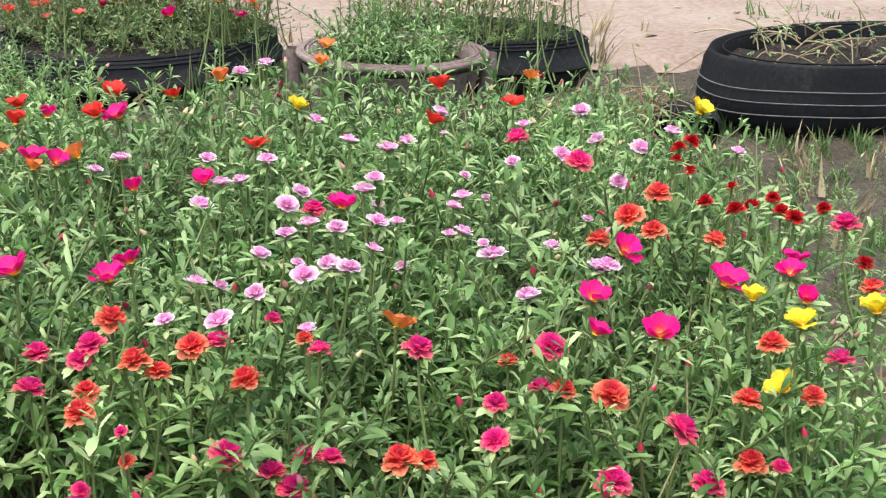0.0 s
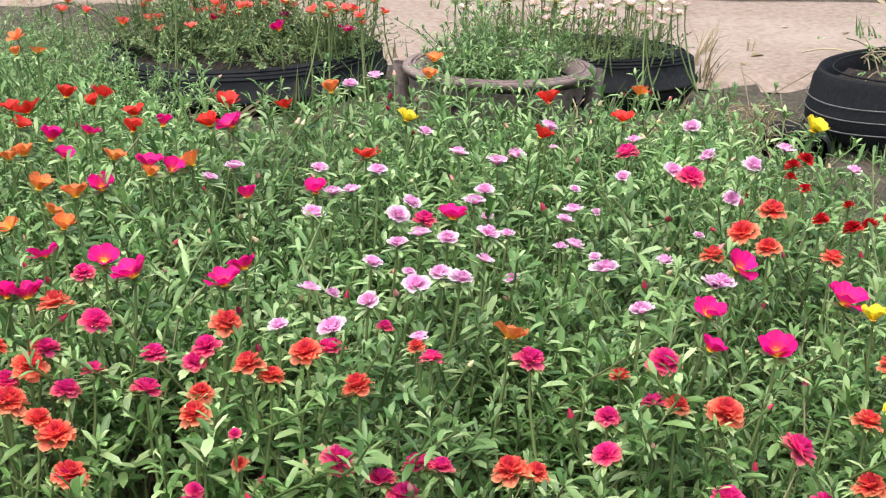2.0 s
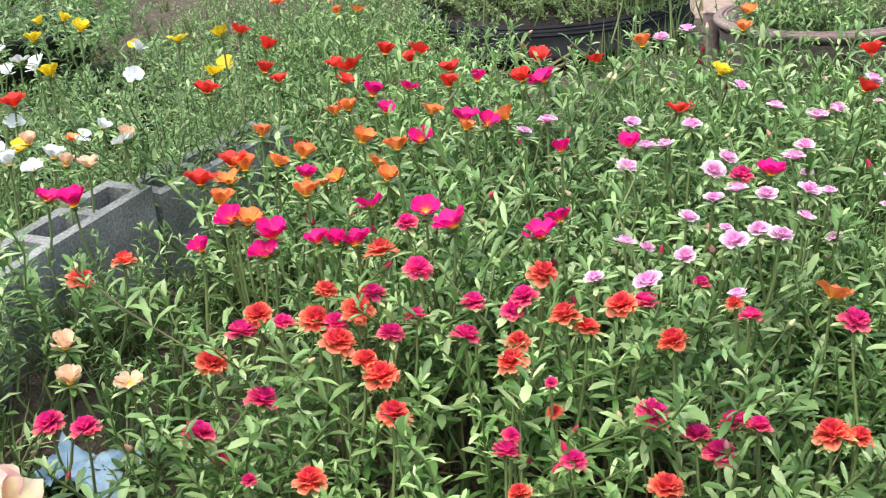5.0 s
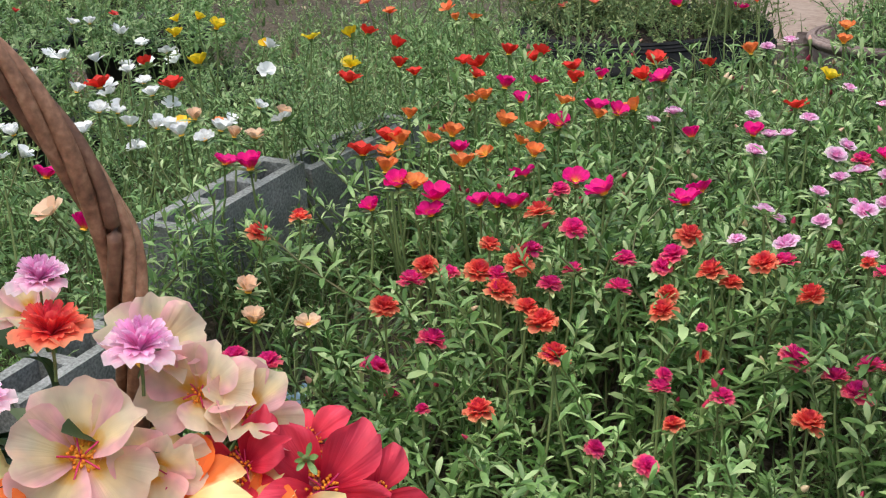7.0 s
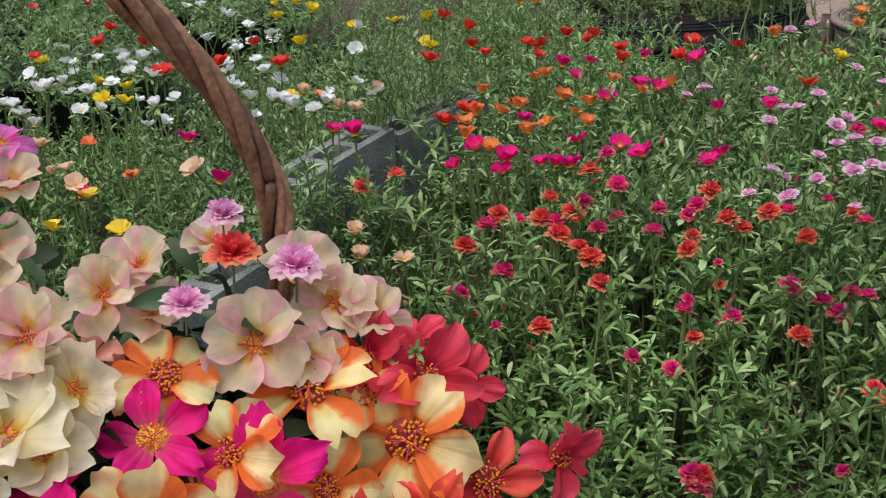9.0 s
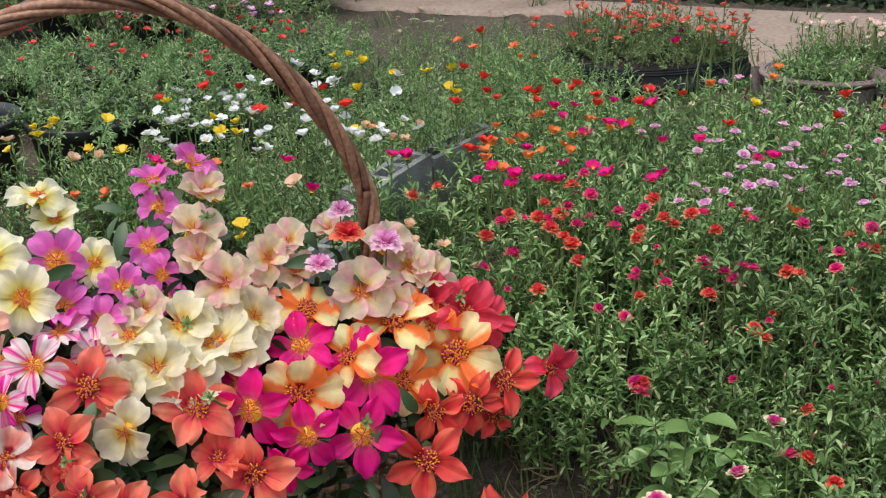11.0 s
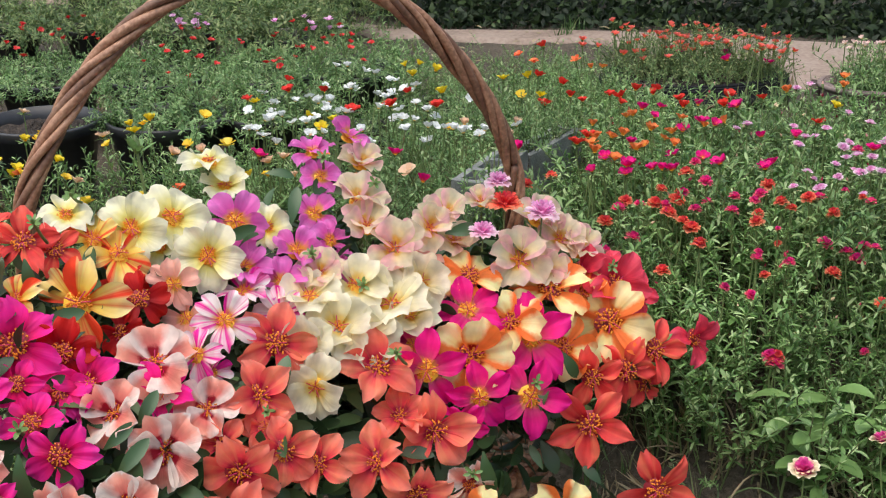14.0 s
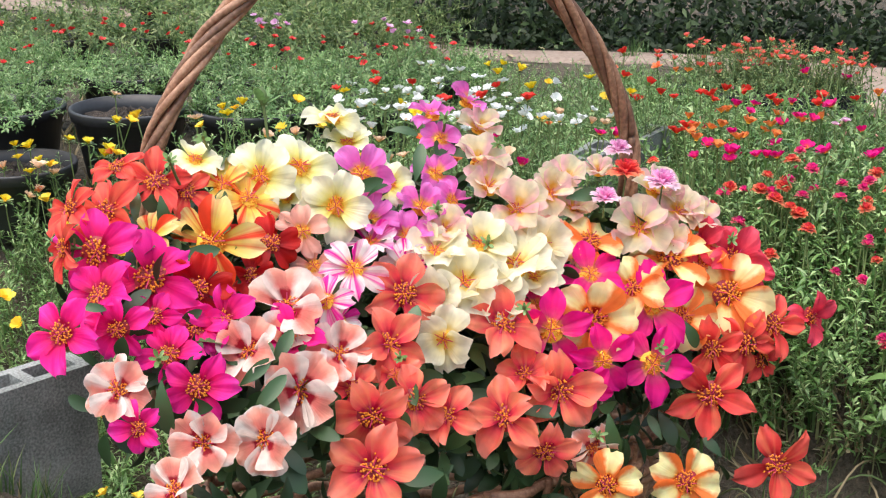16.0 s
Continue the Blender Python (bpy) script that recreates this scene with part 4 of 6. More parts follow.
def clay_pot(x, y):
    top = new("clay_pot")
    top.matrix_basis = pose(x, y, float(ground_z(x, y)) - 0.02) @ Matrix.Diagonal((1.04, 0.80, 1, 1))
    tagged(top, "weathered brown clay pot with a wide ribbed rim", "pot")
    body = [(0.09, 0.0), (0.105, 0.02), (0.122, 0.10), (0.128, 0.17), (0.13, 0.205), (0.118, 0.20), (0.114, 0.14), (0.10, 0.1)]
    part("body", one(lathe(body, 48), M_CLAY, "body"), top)
    lip = [(0.120, 0.206), (0.130, 0.204), (0.140, 0.207), (0.143, 0.211), (0.149, 0.212), (0.152, 0.217), (0.158, 0.219), (0.163, 0.225), (0.161, 0.230), (0.154, 0.231),
           (0.147, 0.228), (0.142, 0.231), (0.135, 0.229), (0.129, 0.221), (0.123, 0.210)]
    part("rim", one(lathe(lip, 72, 0.018), M_CLAY, "rim"), top, None, "ribbed flaring rim")
    a = np.arange(96) * 2 * np.pi / 96
    rows = [np.stack([(0.152 - 0.012 * k) * np.cos(a), (0.152 - 0.012 * k) * np.sin(a), 0.212 - k * (0.018 + 0.035 * abs(np.cos(4 * a)))], 1) for k in np.linspace(0, 1, 6)]
    part("apron", one((np.concatenate(rows), grid_tris(6, 96, True)), M_CLAY, "apron"), top, None, "scalloped apron hanging under the rim")
    for r, z in ((0.142, 0.2305), (0.150, 0.2300), (0.158, 0.2280)):
        b = np.arange(73) * 2 * np.pi / 72
        w = r * (1 + 0.018 * np.sin(3 * b + z * 9))
        part("rib", one(tube(np.stack([w * np.cos(b), w * np.sin(b), np.full(73, z)], 1), 0.003, 6), M_CLAY, "rib"), top)
    for side in (0.05, 3.1):
        k = np.linspace(0, 1, 9)
        rr = 0.160 + 0.012 * np.sin(k * 3) - 0.02 * k
        part("scroll", one(tube(np.stack([rr * np.cos(side), rr * np.sin(side), 0.226 - 0.11 * k], 1), 0.014 * (1 - 0.6 * k) + 0.003, 8), M_CLAY, "scroll"), top, None, "moulded scroll under the rim")
    part("soil", one(soil_disc(0.117, 0.165), M_POTSOIL, "soil"), top)


clay_pot(-0.10, 2.17)
planting(-0.10, 2.19, 0.085, 0.135, 150, SHOOTS, "bushy green moss rose plant filling the clay pot", 0.45, 0.72, None, 0.65)


def black_pot(x, y, r, h, label):
    top = new("flower_pot")
    top.location = (x, y, float(ground_z(x, y)) - 0.003)
    tagged(top, label, "pot", "black plastic pots")
    prof = [(r * 0.72, 0.0), (r * 0.76, 0.01), (r * 0.95, h - 0.03), (r * 1.0, h - 0.028), (r * 1.03, h - 0.004), (r * 1.02, h), (r * 0.97, h), (r * 0.93, h - 0.03), (r * 0.88, h * 0.6)]
    part("shell", one(lathe(prof, 40), M_POT, "shell"), top)
    part("soil", one(soil_disc(r * 0.92, h - 0.035), M_POTSOIL, "soil"), top, None, "dark potting soil")


black_pot(-2.10, 1.20, 0.145, 0.21, "wide black plastic pot of bare dark soil")
black_pot(-2.24, 0.92, 0.14, 0.17, "black plastic pot of dark soil with seedlings")
FRONT_ROW = [(-2.56, 0.84), (-2.42, 1.12), (-1.82, 1.33), (-1.60, 1.50)]
LOW_ROW = [(-1.44, 1.76), (-1.36, 2.04)]
MIDDLE_ROW = [(-2.72, 1.55), (-2.40, 1.66), (-2.10, 1.76), (-1.84, 1.92), (-1.62, 2.10), (-3.05, 1.40), (-3.35, 1.75), (-3.0, 1.85)]
BACK_ROW = [(-3.6, 2.5), (-3.25, 2.6), (-2.9, 2.68), (-2.55, 2.72), (-2.2, 2.76), (-2.3, 3.4), (-2.7, 3.5), (-3.1, 3.6), (-3.6, 3.7)]


BUSH = [shoot(RNG.uniform(0.15, 0.21), 32, 0.033, RNG, 0.14, 0.40, False) for _ in range(12)]


def mound_meshes(radius, n, lo, hi, leaf):
    la, sb = mound(radius, n, BUSH, lo, hi)
    return la.mesh("foliage", [leaf]), sb.mesh("branching", [M_STEM])


def potted(x, y, r, h, meshes, label, group, size=1.0):
    black_pot(x, y, r, h, "black plastic pot holding a moss rose plant")
    top = new("moss_rose_plant")
    top.matrix_basis = pose(x, y, float(ground_z(x, y)) + h - 0.05, 0, 0, RNG.uniform(0, 360)) @ Matrix.Scale(size * RNG.uniform(0.92, 1.1), 4)
    tagged(top, label, "plant", group)
    tagged(part("foliage", meshes[0], top), kind="stuff")
    tagged(part("branching", meshes[1], top), kind="stuff")


UPRIGHT = [mound_meshes(0.14, 120, 0.45, 0.72, M_LEAF_FAR) for _ in range(3)]
SPREADING = [mound_meshes(0.21, 170, 0.45, 0.68, M_LEAF_FAR) for _ in range(3)]
BUSHY = [mound_meshes(0.24, 130, 0.55, 1.0, M_LEAF_BUSH) for _ in range(3)]
for x, y in FRONT_ROW:
    potted(x, y, 0.15, 0.21, UPRIGHT[RNG.integers(3)], "upright fine leaved moss rose plant in a black pot", "potted moss roses")
for x, y in LOW_ROW:
    potted(x, y, 0.12, 0.10, SPREADING[RNG.integers(3)], "low spreading moss rose plant in a small black pot", "low potted moss roses", 0.9)
for x, y in MIDDLE_ROW:
    potted(x, y, 0.145, 0.18, SPREADING[RNG.integers(3)], "spreading fine leaved moss rose plant in a black pot", "potted moss roses")
for x, y in BACK_ROW:
    potted(x, y, 0.13, 0.12, BUSHY[RNG.integers(3)], "tall dull green wiry moss rose bush in a black pot", "potted moss rose bushes", 1.1)


# ---- the edging of hollow blocks ----
def block_mesh(length=0.27, deep=0.068, high=0.20):
    bm = bmesh.new()
    holes, web = 3, 0.018
    cell = (length - web * (holes + 1)) / holes
    xs, ys = [0.0], [0.0, 0.015, deep - 0.015, deep]
    for i in range(holes):
        xs += [xs[-1] + web, xs[-1] + web + cell]
    xs.append(length)
    for i in range(len(xs) - 1):
        for j in range(3):
            if j == 1 and i % 2 == 1:
                continue
            m = Matrix.Translation(((xs[i] + xs[i + 1]) / 2, (ys[j] + ys[j + 1]) / 2, high / 2)) @ Matrix.Diagonal((xs[i + 1] - xs[i], ys[j + 1] - ys[j], high, 1))
            bmesh.ops.create_cube(bm, size=1, matrix=m)
    bmesh.ops.remove_doubles(bm, verts=bm.verts, dist=0.0005)
    inner = [f for f in bm.faces if len([e for e in f.edges if len(e.link_faces) > 2]) == 4]
    bmesh.ops.delete(bm, geom=inner, context="FACES")
    me = bpy.data.meshes.new("block")
    bm.to_mesh(me)
    bm.free()
    me.materials.append(M_BLOCK)
    return me


BLOCK = block_mesh()


def wall_block(x, y, turn, z=None, tip=0):
    ob = new("hollow_block", BLOCK)
    ob.matrix_basis = pose(x, y, (float(ground_z(x, y)) if z is None else z), 0, tip, turn)
    tagged(ob, "grey hollow concrete block with open cells, edging the bed", "block", "edging blocks")


for x, y, t, crest in EDGING:
    wall_block(x, y, t, crest - 0.20)
wall_block(-1.435, -0.335, 67, -0.06)
hump = scatter([(-1.38, -0.75), (-1.10, -0.45), (-1.14, -0.15), (-1.30, -0.10), (-1.40, -0.36), (-1.52, -0.66), (-1.65, -0.8)], 1000)
tagged(strew("weeds", TUFTS, hump, ground_z(hump[:, 0], hump[:, 1]) - 0.004, [M_GRASS], 0.3, 0.6), "rank grass growing up before the loose blocks", "grass", kind="stuff")


# ---- the basket ----
LEFT_FOOT, RIGHT_FOOT = np.array([-1.322, 0.077]), np.array([-0.704, 0.617])
B_MID = (LEFT_FOOT + RIGHT_FOOT) / 2 + np.array([0.075, -0.075])
B_ALONG = (RIGHT_FOOT - LEFT_FOOT) / np.linalg.norm(RIGHT_FOOT - LEFT_FOOT)
B_TURN = math.degrees(math.atan2(B_ALONG[1], B_ALONG[0]))
B_FLOOR = float(ground_z(*B_MID)) - 0.02


def basket():
    top = new("basket")
    top.location = (B_MID[0], B_MID[1], B_FLOOR)
    tagged(top, "brown wicker basket with a tall twisted handle, heaped with flowers", "basket")
    floor = Matrix.Translation((0, 0, 0)) @ pose(0, 0, 0, 0, 0, B_TURN)
    height = -0.09 - B_FLOOR
    a = np.linspace(0, 2 * np.pi, 145)
    count = 16
    for i in range(count):
        k = i / (count - 1)
        rx, ry, z = 0.36 + 0.05 * k, 0.18 + 0.05 * k, 0.02 + height * k
        wave = 0.008 * np.cos(24 * a + np.pi * i)
        ring = np.stack([(rx + wave) * np.cos(a), (ry + wave) * np.sin(a), np.full(145, z)], 1)
        part("weaver", one(tube(ring, 0.0085, 6), M_WICKER, "weaver"), top, floor)
    for i in range(24):
        b = i * 2 * np.pi / 24
        line = [((0.36 + 0.05 * k) * np.cos(b), (0.18 + 0.05 * k) * np.sin(b), 0.0 + (height + 0.03) * k) for k in np.linspace(0, 1, 5)]
        part("stake", one(tube(line, 0.007, 6), M_WICKER, "stake"), top, floor)
    plate = lathe([(0.001, 0.01), (0.2, 0.01), (0.36, 0.016)], 40)
    part("base", one((plate[0] * (1, 0.53, 1), plate[1]), M_WICKER, "base"), top, floor)
    # the handle: rods twisted round an arch
    th = np.linspace(0, np.pi, 240)
    u = (1 - np.cos(th)) / 2
    mid = LEFT_FOOT[None] + (RIGHT_FOOT - LEFT_FOOT)[None] * u[:, None]
    curve = np.concatenate([mid, (0.385 - 0.02 * u + 0.37 * np.sin(th) ** 1.5)[:, None]], 1)
    leg = np.linspace(0.40, 0.01, 30)[:, None] * (0, 0, 1)
    curve = np.concatenate([curve[:1] - leg, curve, curve[-1:] - leg[::-1]]) - (B_MID[0], B_MID[1], B_FLOOR)
    run = np.concatenate([[0], np.cumsum(np.linalg.norm(np.diff(curve, axis=0), axis=1))])
    n = 260
    u = np.linspace(0, 1, n)
    arch = np.stack([np.interp(u * run[-1], run, curve[:, k]) for k in range(3)], 1)
    for _ in range(6):
        arch[1:-1] = (arch[:-2] + 2 * arch[1:-1] + arch[2:]) / 4
    d = np.gradient(arch, axis=0)
    d /= np.linalg.norm(d, axis=1)[:, None]
    side = np.array([-B_ALONG[1], B_ALONG[0], 0.0])
    out = np.cross(d, side)
    handle = part("handle", one(tube(arch, 0.0075, 8), M_WICKER_DARK, "handle"), top)
    for j in range(6):
        ang = j * 2 * np.pi / 6 + 2 * np.pi * 5.5 * u + 0.12 * np.sin(u * 21 + j * 2.1)
        rad = 0.0112 + (0.0026 if j % 3 == 0 else 0.0012) * np.sin(u * 30 + j * 1.7) + (0.0015 if j % 3 == 0 else 0)
        line = arch + rad[:, None] * (np.cos(ang)[:, None] * side + np.sin(ang)[:, None] * out)
        part("rod", one(tube(line, (0.0056 + 0.0008 * (j % 3)) * (1 + 0.10 * np.sin(u * 50 + j)), 8), M_WICKER_DARK if j % 3 == 1 else M_WICKER, "rod"), handle)


basket()


# ---- the heap of cut flowers ----
BUNCH_LOOK = {
    "HOTPINK": (0.39, 18, 0.34, 0.34, "hot pink portulaca flower with a dark red heart", 40, M_HEART),
    "ORCHID": (0.37, 22, 0.4, 0.38, "magenta portulaca flower with a yellow heart", 34, M_YHEART),
    "SALMON": (0.38, 24, 0.3, 0.0, "salmon pink portulaca flower with an orange heart", 24, M_YHEART),
    "SCARLET": (0.35, 16, 0.34, 0.48, "scarlet portulaca flower with pointed petals", 40, M_HEART),
    "FLAME": (0.36, 22, 0.3, 0.1, "yellow portulaca flower streaked with red", 40, M_YHEART),
    "DEEPRED": (0.38, 22, 0.3, 0.0, "deep red portulaca flower", 40, M_HEART),
    "PALEYELLOW": (0.48, 22, 0.35, 0.0, "pale yellow portulaca flower with a golden heart", 40, M_YHEART),
    "MAUVE": (0.43, 32, 0.35, 0.1, "mauve portulaca flower with a yellow heart", 30, M_YHEART),
    "PEACH": (0.54, 46, 0.4, 0.0, "peach portulaca flower streaked with pink", 30, M_YHEART),
    "STRIPEPINK": (0.4, 22, 0.3, 0.0, "white portulaca flower striped with magenta", 30, M_YHEART),
    "CREAM": (0.58, 34, 0.45, 0.0, "cream portulaca flower with ruffled petals", 24, M_YHEART),
    "CORAL": (0.41, 22, 0.42, 0.34, "coral orange portulaca flower with a crimson heart", 44, M_HEART),
    "BLUSH": (0.60, 36, 0.5, 0.0, "cupped salmon portulaca flower with white petal edges", 50, M_HEART),
    "SUNRISE": (0.45, 20, 0.3, 0.0, "cream yellow portulaca flower flushed with orange", 60, M_HEART),
    "ROSERED": (0.38, 24, 0.3, 0.3, "rose red portulaca flower with pointed petals", 40, M_HEART),
}
B_CORE = Vector((float(B_MID[0]) - 0.02, float(B_MID[1]) + 0.02, -0.12))
FRONT = Vector((0.32, -0.894, 0.312))
STALK_UNIT = one(tube([(0, 0, 0), (0.02, 0.0, -0.4), (0.0, 0.03, -0.8), (0.02, 0, -1.2)], 0.045, 6), M_STEM, "stalk")


SIDE, UP = Vector((0.94, 0.34, 0.009)), Vector((-0.114, 0.291, 0.95))


def cut_flower(kind, spots):
    width, lift, cup, point, label, anthers, heart = BUNCH_LOOK[kind]
    forms = []
    for k in range(4):
        forms.append([one(petal_shape(width * RNG.uniform(0.92, 1.08), 0.14 if point < 0.2 else 0.04, cup, lift + RNG.normal(0, 7), 0.10, 0.08, 50 * k + j, RNG.uniform(0.92, 1.06), 9, 9, point, 0.22 if point > 0.2 else 0.1, 0.12), PETALS[kind], "petal") for j in range(3)])
    hearts = [heart_shape(int(anthers * 1.6), 0.35 if heart is M_HEART else 0.30, 0.22, 0.037, k).mesh("flower_heart", [heart, M_ANTHER, M_STYLE]) for k in range(2)]
    for x, y, z, length, side, rise in spots:
        top = new("cut_flower")
        n = (FRONT + SIDE * side + UP * rise + Vector(RNG.normal(0, 0.08, 3))).normalized()
        top.matrix_basis = Matrix.Translation(Vector((x, y, z)) - n * 0.01) @ Matrix(tilt_to(n)).to_4x4() @ pose(0, 0, 0, 0, 0, RNG.uniform(0, 360))
        tagged(top, label, "flower", kind.lower() + " flowers in the basket")
        r = Matrix.Scale(length * 1.02, 4)
        form = forms[RNG.integers(4)]
        for i in range(5):
            part("petal", form[RNG.integers(3)], top, pose(0, 0, 0.0006 * i, RNG.normal(0, 11), RNG.normal(0, 12), 72 * i + RNG.normal(0, 6)) @ r)
        part("flower_heart", hearts[RNG.integers(2)], top, r, "stamens with orange anthers")
        part("calyx", SEPALS, top, r @ Matrix.Translation((0, 0, -0.2)) @ Matrix.Scale(0.6, 4), "green calyx")
        part("stalk", STALK_UNIT, top, r, "green stalk")


# where the cut flowers sit: place, length of a petal, and how far the face turns sideways and up
BUNCH_HOTPINK = [
    (-1.229, -0.196, 0.356, 0.058, 0.0, 0.1), (-1.164, -0.175, 0.322, 0.062, 0.1, 0.1), (-1.196, -0.243, 0.317, 0.053, -0.1, 0.5),
    (-1.075, -0.148, 0.267, 0.048, 0.2, 0.4), (-1.053, -0.255, 0.219, 0.048, 0.1, 0.0), (-1.081, -0.353, 0.201, 0.033, -0.2, -0.2),
    (-1.196, -0.327, 0.297, 0.049, -0.3, 0.3), (-1.157, -0.268, 0.284, 0.042, -0.2, -0.3), (-1.105, -0.233, 0.248, 0.043, 0.1, 0.6),
    (-1.006, -0.083, 0.233, 0.046, 0.2, 0.3), (-1.102, -0.174, 0.265, 0.040, 0.0, 0.6), (-1.141, -0.211, 0.285, 0.036, 0.0, 0.2),
]
BUNCH_ORCHID = [
    (-0.728, 0.215, 0.166, 0.064, 0.1, 0.1), (-0.653, 0.248, 0.114, 0.053, 0.1, 0.1), (-0.589, 0.310, 0.094, 0.065, 0.1, 0.0),
    (-0.700, 0.340, 0.218, 0.055, 0.1, 0.5), (-0.607, 0.383, 0.164, 0.068, 0.1, 0.4), (-0.665, 0.201, 0.085, 0.042, 0.2, -0.2),
    (-0.759, 0.243, 0.192, 0.043, 0.0, 0.7),
]
BUNCH_SCARLET = [
    (-1.256, -0.131, 0.389, 0.059, -0.2, 0.3), (-1.238, -0.034, 0.409, 0.052, 0.1, 0.4), (-1.208, -0.005, 0.392, 0.041, 0.2, 0.5),
    (-1.299, -0.038, 0.429, 0.040, -0.3, 0.9), (-1.291, -0.166, 0.399, 0.046, -0.9, 0.3), (-1.266, -0.221, 0.364, 0.042, -0.9, 0.0),
    (-0.502, 0.359, 0.035, 0.064, 0.1, -0.1), (-0.393, 0.391, -0.085, 0.065, 0.1, -0.1), (-0.430, 0.526, 0.103, 0.062, 0.4, 0.1),
    (-0.465, 0.463, 0.087, 0.057, 0.2, -0.1), (-0.512, 0.419, 0.089, 0.054, 0.0, -0.2), (-0.438, 0.507, 0.043, 0.042, 0.4, -0.3),
    (-1.281, -0.146, 0.363, 0.034, -0.4, 0.4),
]
BUNCH_FLAME = [
    (-1.136, -0.065, 0.340, 0.068, 0.1, 0.2), (-1.178, 0.046, 0.391, 0.047, 0.2, 0.8), (-1.137, 0.046, 0.374, 0.052, 0.2, 0.9),
    (-1.207, -0.105, 0.355, 0.044, -0.1, 0.7),
]
BUNCH_DEEPRED = [
    (-1.127, 0.040, 0.335, 0.039, 0.3, 0.4), (-1.082, 0.006, 0.325, 0.043, 0.3, 0.0), (-1.115, -0.140, 0.302, 0.049, 0.2, 0.0),
    (-1.092, -0.037, 0.287, 0.038, 0.2, -0.1),
]
BUNCH_PALEYELLOW = [
    (-1.229, 0.058, 0.421, 0.044, 0.1, 1.2), (-1.140, 0.088, 0.397, 0.054, 0.1, 0.5), (-1.105, 0.147, 0.399, 0.056, 0.2, 0.7),
    (-1.035, 0.122, 0.352, 0.053, 0.1, 0.1), (-1.110, 0.280, 0.449, 0.046, 0.3, 1.6), (-1.087, 0.282, 0.410, 0.043, 0.0, 1.4),
    (-1.115, 0.127, 0.359, 0.040, 0.0, 0.8), (-1.005, 0.258, 0.355, 0.042, 0.3, 0.5),
]
BUNCH_MAUVE = [
    (-1.028, 0.200, 0.381, 0.055, 0.1, 0.3), (-0.998, 0.427, 0.433, 0.045, 0.2, 1.5), (-0.970, 0.392, 0.403, 0.037, 0.3, 0.6),
    (-0.958, 0.490, 0.445, 0.042, 0.5, 1.4), (-0.957, 0.334, 0.359, 0.043, 0.3, 0.9), (-0.945, 0.236, 0.331, 0.045, 0.2, 0.7),
    (-0.919, 0.309, 0.326, 0.037, 0.4, 0.4), (-0.999, 0.163, 0.325, 0.049, 0.0, 1.3), (-0.946, 0.179, 0.302, 0.044, 0.2, 0.7),
    (-0.894, 0.287, 0.290, 0.041, 0.3, 0.9), (-1.028, 0.199, 0.336, 0.031, 0.0, 0.9),
]
BUNCH_PEACH = [
    (-0.926, 0.461, 0.409, 0.045, 0.3, 1.2), (-0.897, 0.377, 0.373, 0.053, 0.2, 0.9), (-0.872, 0.345, 0.342, 0.048, 0.2, 0.6),
    (-0.821, 0.335, 0.313, 0.057, 0.1, 0.4), (-0.789, 0.415, 0.323, 0.049, 0.3, 0.8), (-0.777, 0.458, 0.337, 0.046, 0.0, 1.2),
    (-0.758, 0.447, 0.291, 0.044, 0.2, 0.6), (-0.651, 0.460, 0.263, 0.061, 0.1, 0.3), (-0.644, 0.555, 0.306, 0.049, 0.2, 1.0),
    (-0.604, 0.552, 0.275, 0.051, 0.4, 0.7), (-0.571, 0.562, 0.256, 0.051, 0.5, 0.6), (-0.906, 0.231, 0.300, 0.045, 0.2, 0.8),
    (-0.739, 0.540, 0.335, 0.034, 0.0, 1.0), (-0.614, 0.492, 0.244, 0.047, 0.2, 0.3),
]
BUNCH_SALMON = [
    (-1.059, 0.057, 0.329, 0.040, 0.1, 0.1), (-1.040, 0.052, 0.282, 0.039, 0.0, 0.4), (-0.755, 0.388, 0.249, 0.042, 0.1, 0.7),
    (-0.795, 0.378, 0.271, 0.040, 0.0, 0.9),
]
BUNCH_STRIPEPINK = [
    (-0.981, 0.058, 0.283, 0.050, 0.0, 0.4), (-0.929, 0.135, 0.269, 0.046, 0.1, 0.6), (-0.996, -0.004, 0.255, 0.041, -0.2, 0.5),
    (-0.985, 0.130, 0.303, 0.043, 0.1, 0.9), (-0.982, 0.010, 0.223, 0.035, 0.1, 0.3),
]
BUNCH_CREAM = [
    (-0.902, 0.182, 0.280, 0.054, 0.0, 0.9), (-0.853, 0.249, 0.279, 0.055, 0.1, 1.0), (-0.800, 0.256, 0.247, 0.069, 0.1, 0.6),
    (-0.852, 0.169, 0.241, 0.062, 0.0, 0.4), (-0.888, 0.122, 0.235, 0.048, -0.2, 0.4), (-0.814, 0.188, 0.222, 0.054, 0.2, 0.3),
    (-0.848, 0.071, 0.189, 0.053, 0.1, 0.1), (-0.776, 0.333, 0.261, 0.051, 0.2, 0.8), (-0.773, 0.273, 0.226, 0.050, 0.2, 0.4),
    (-0.825, 0.319, 0.287, 0.046, 0.1, 1.1), (-0.948, 0.184, 0.274, 0.037, -0.1, 0.9),
]
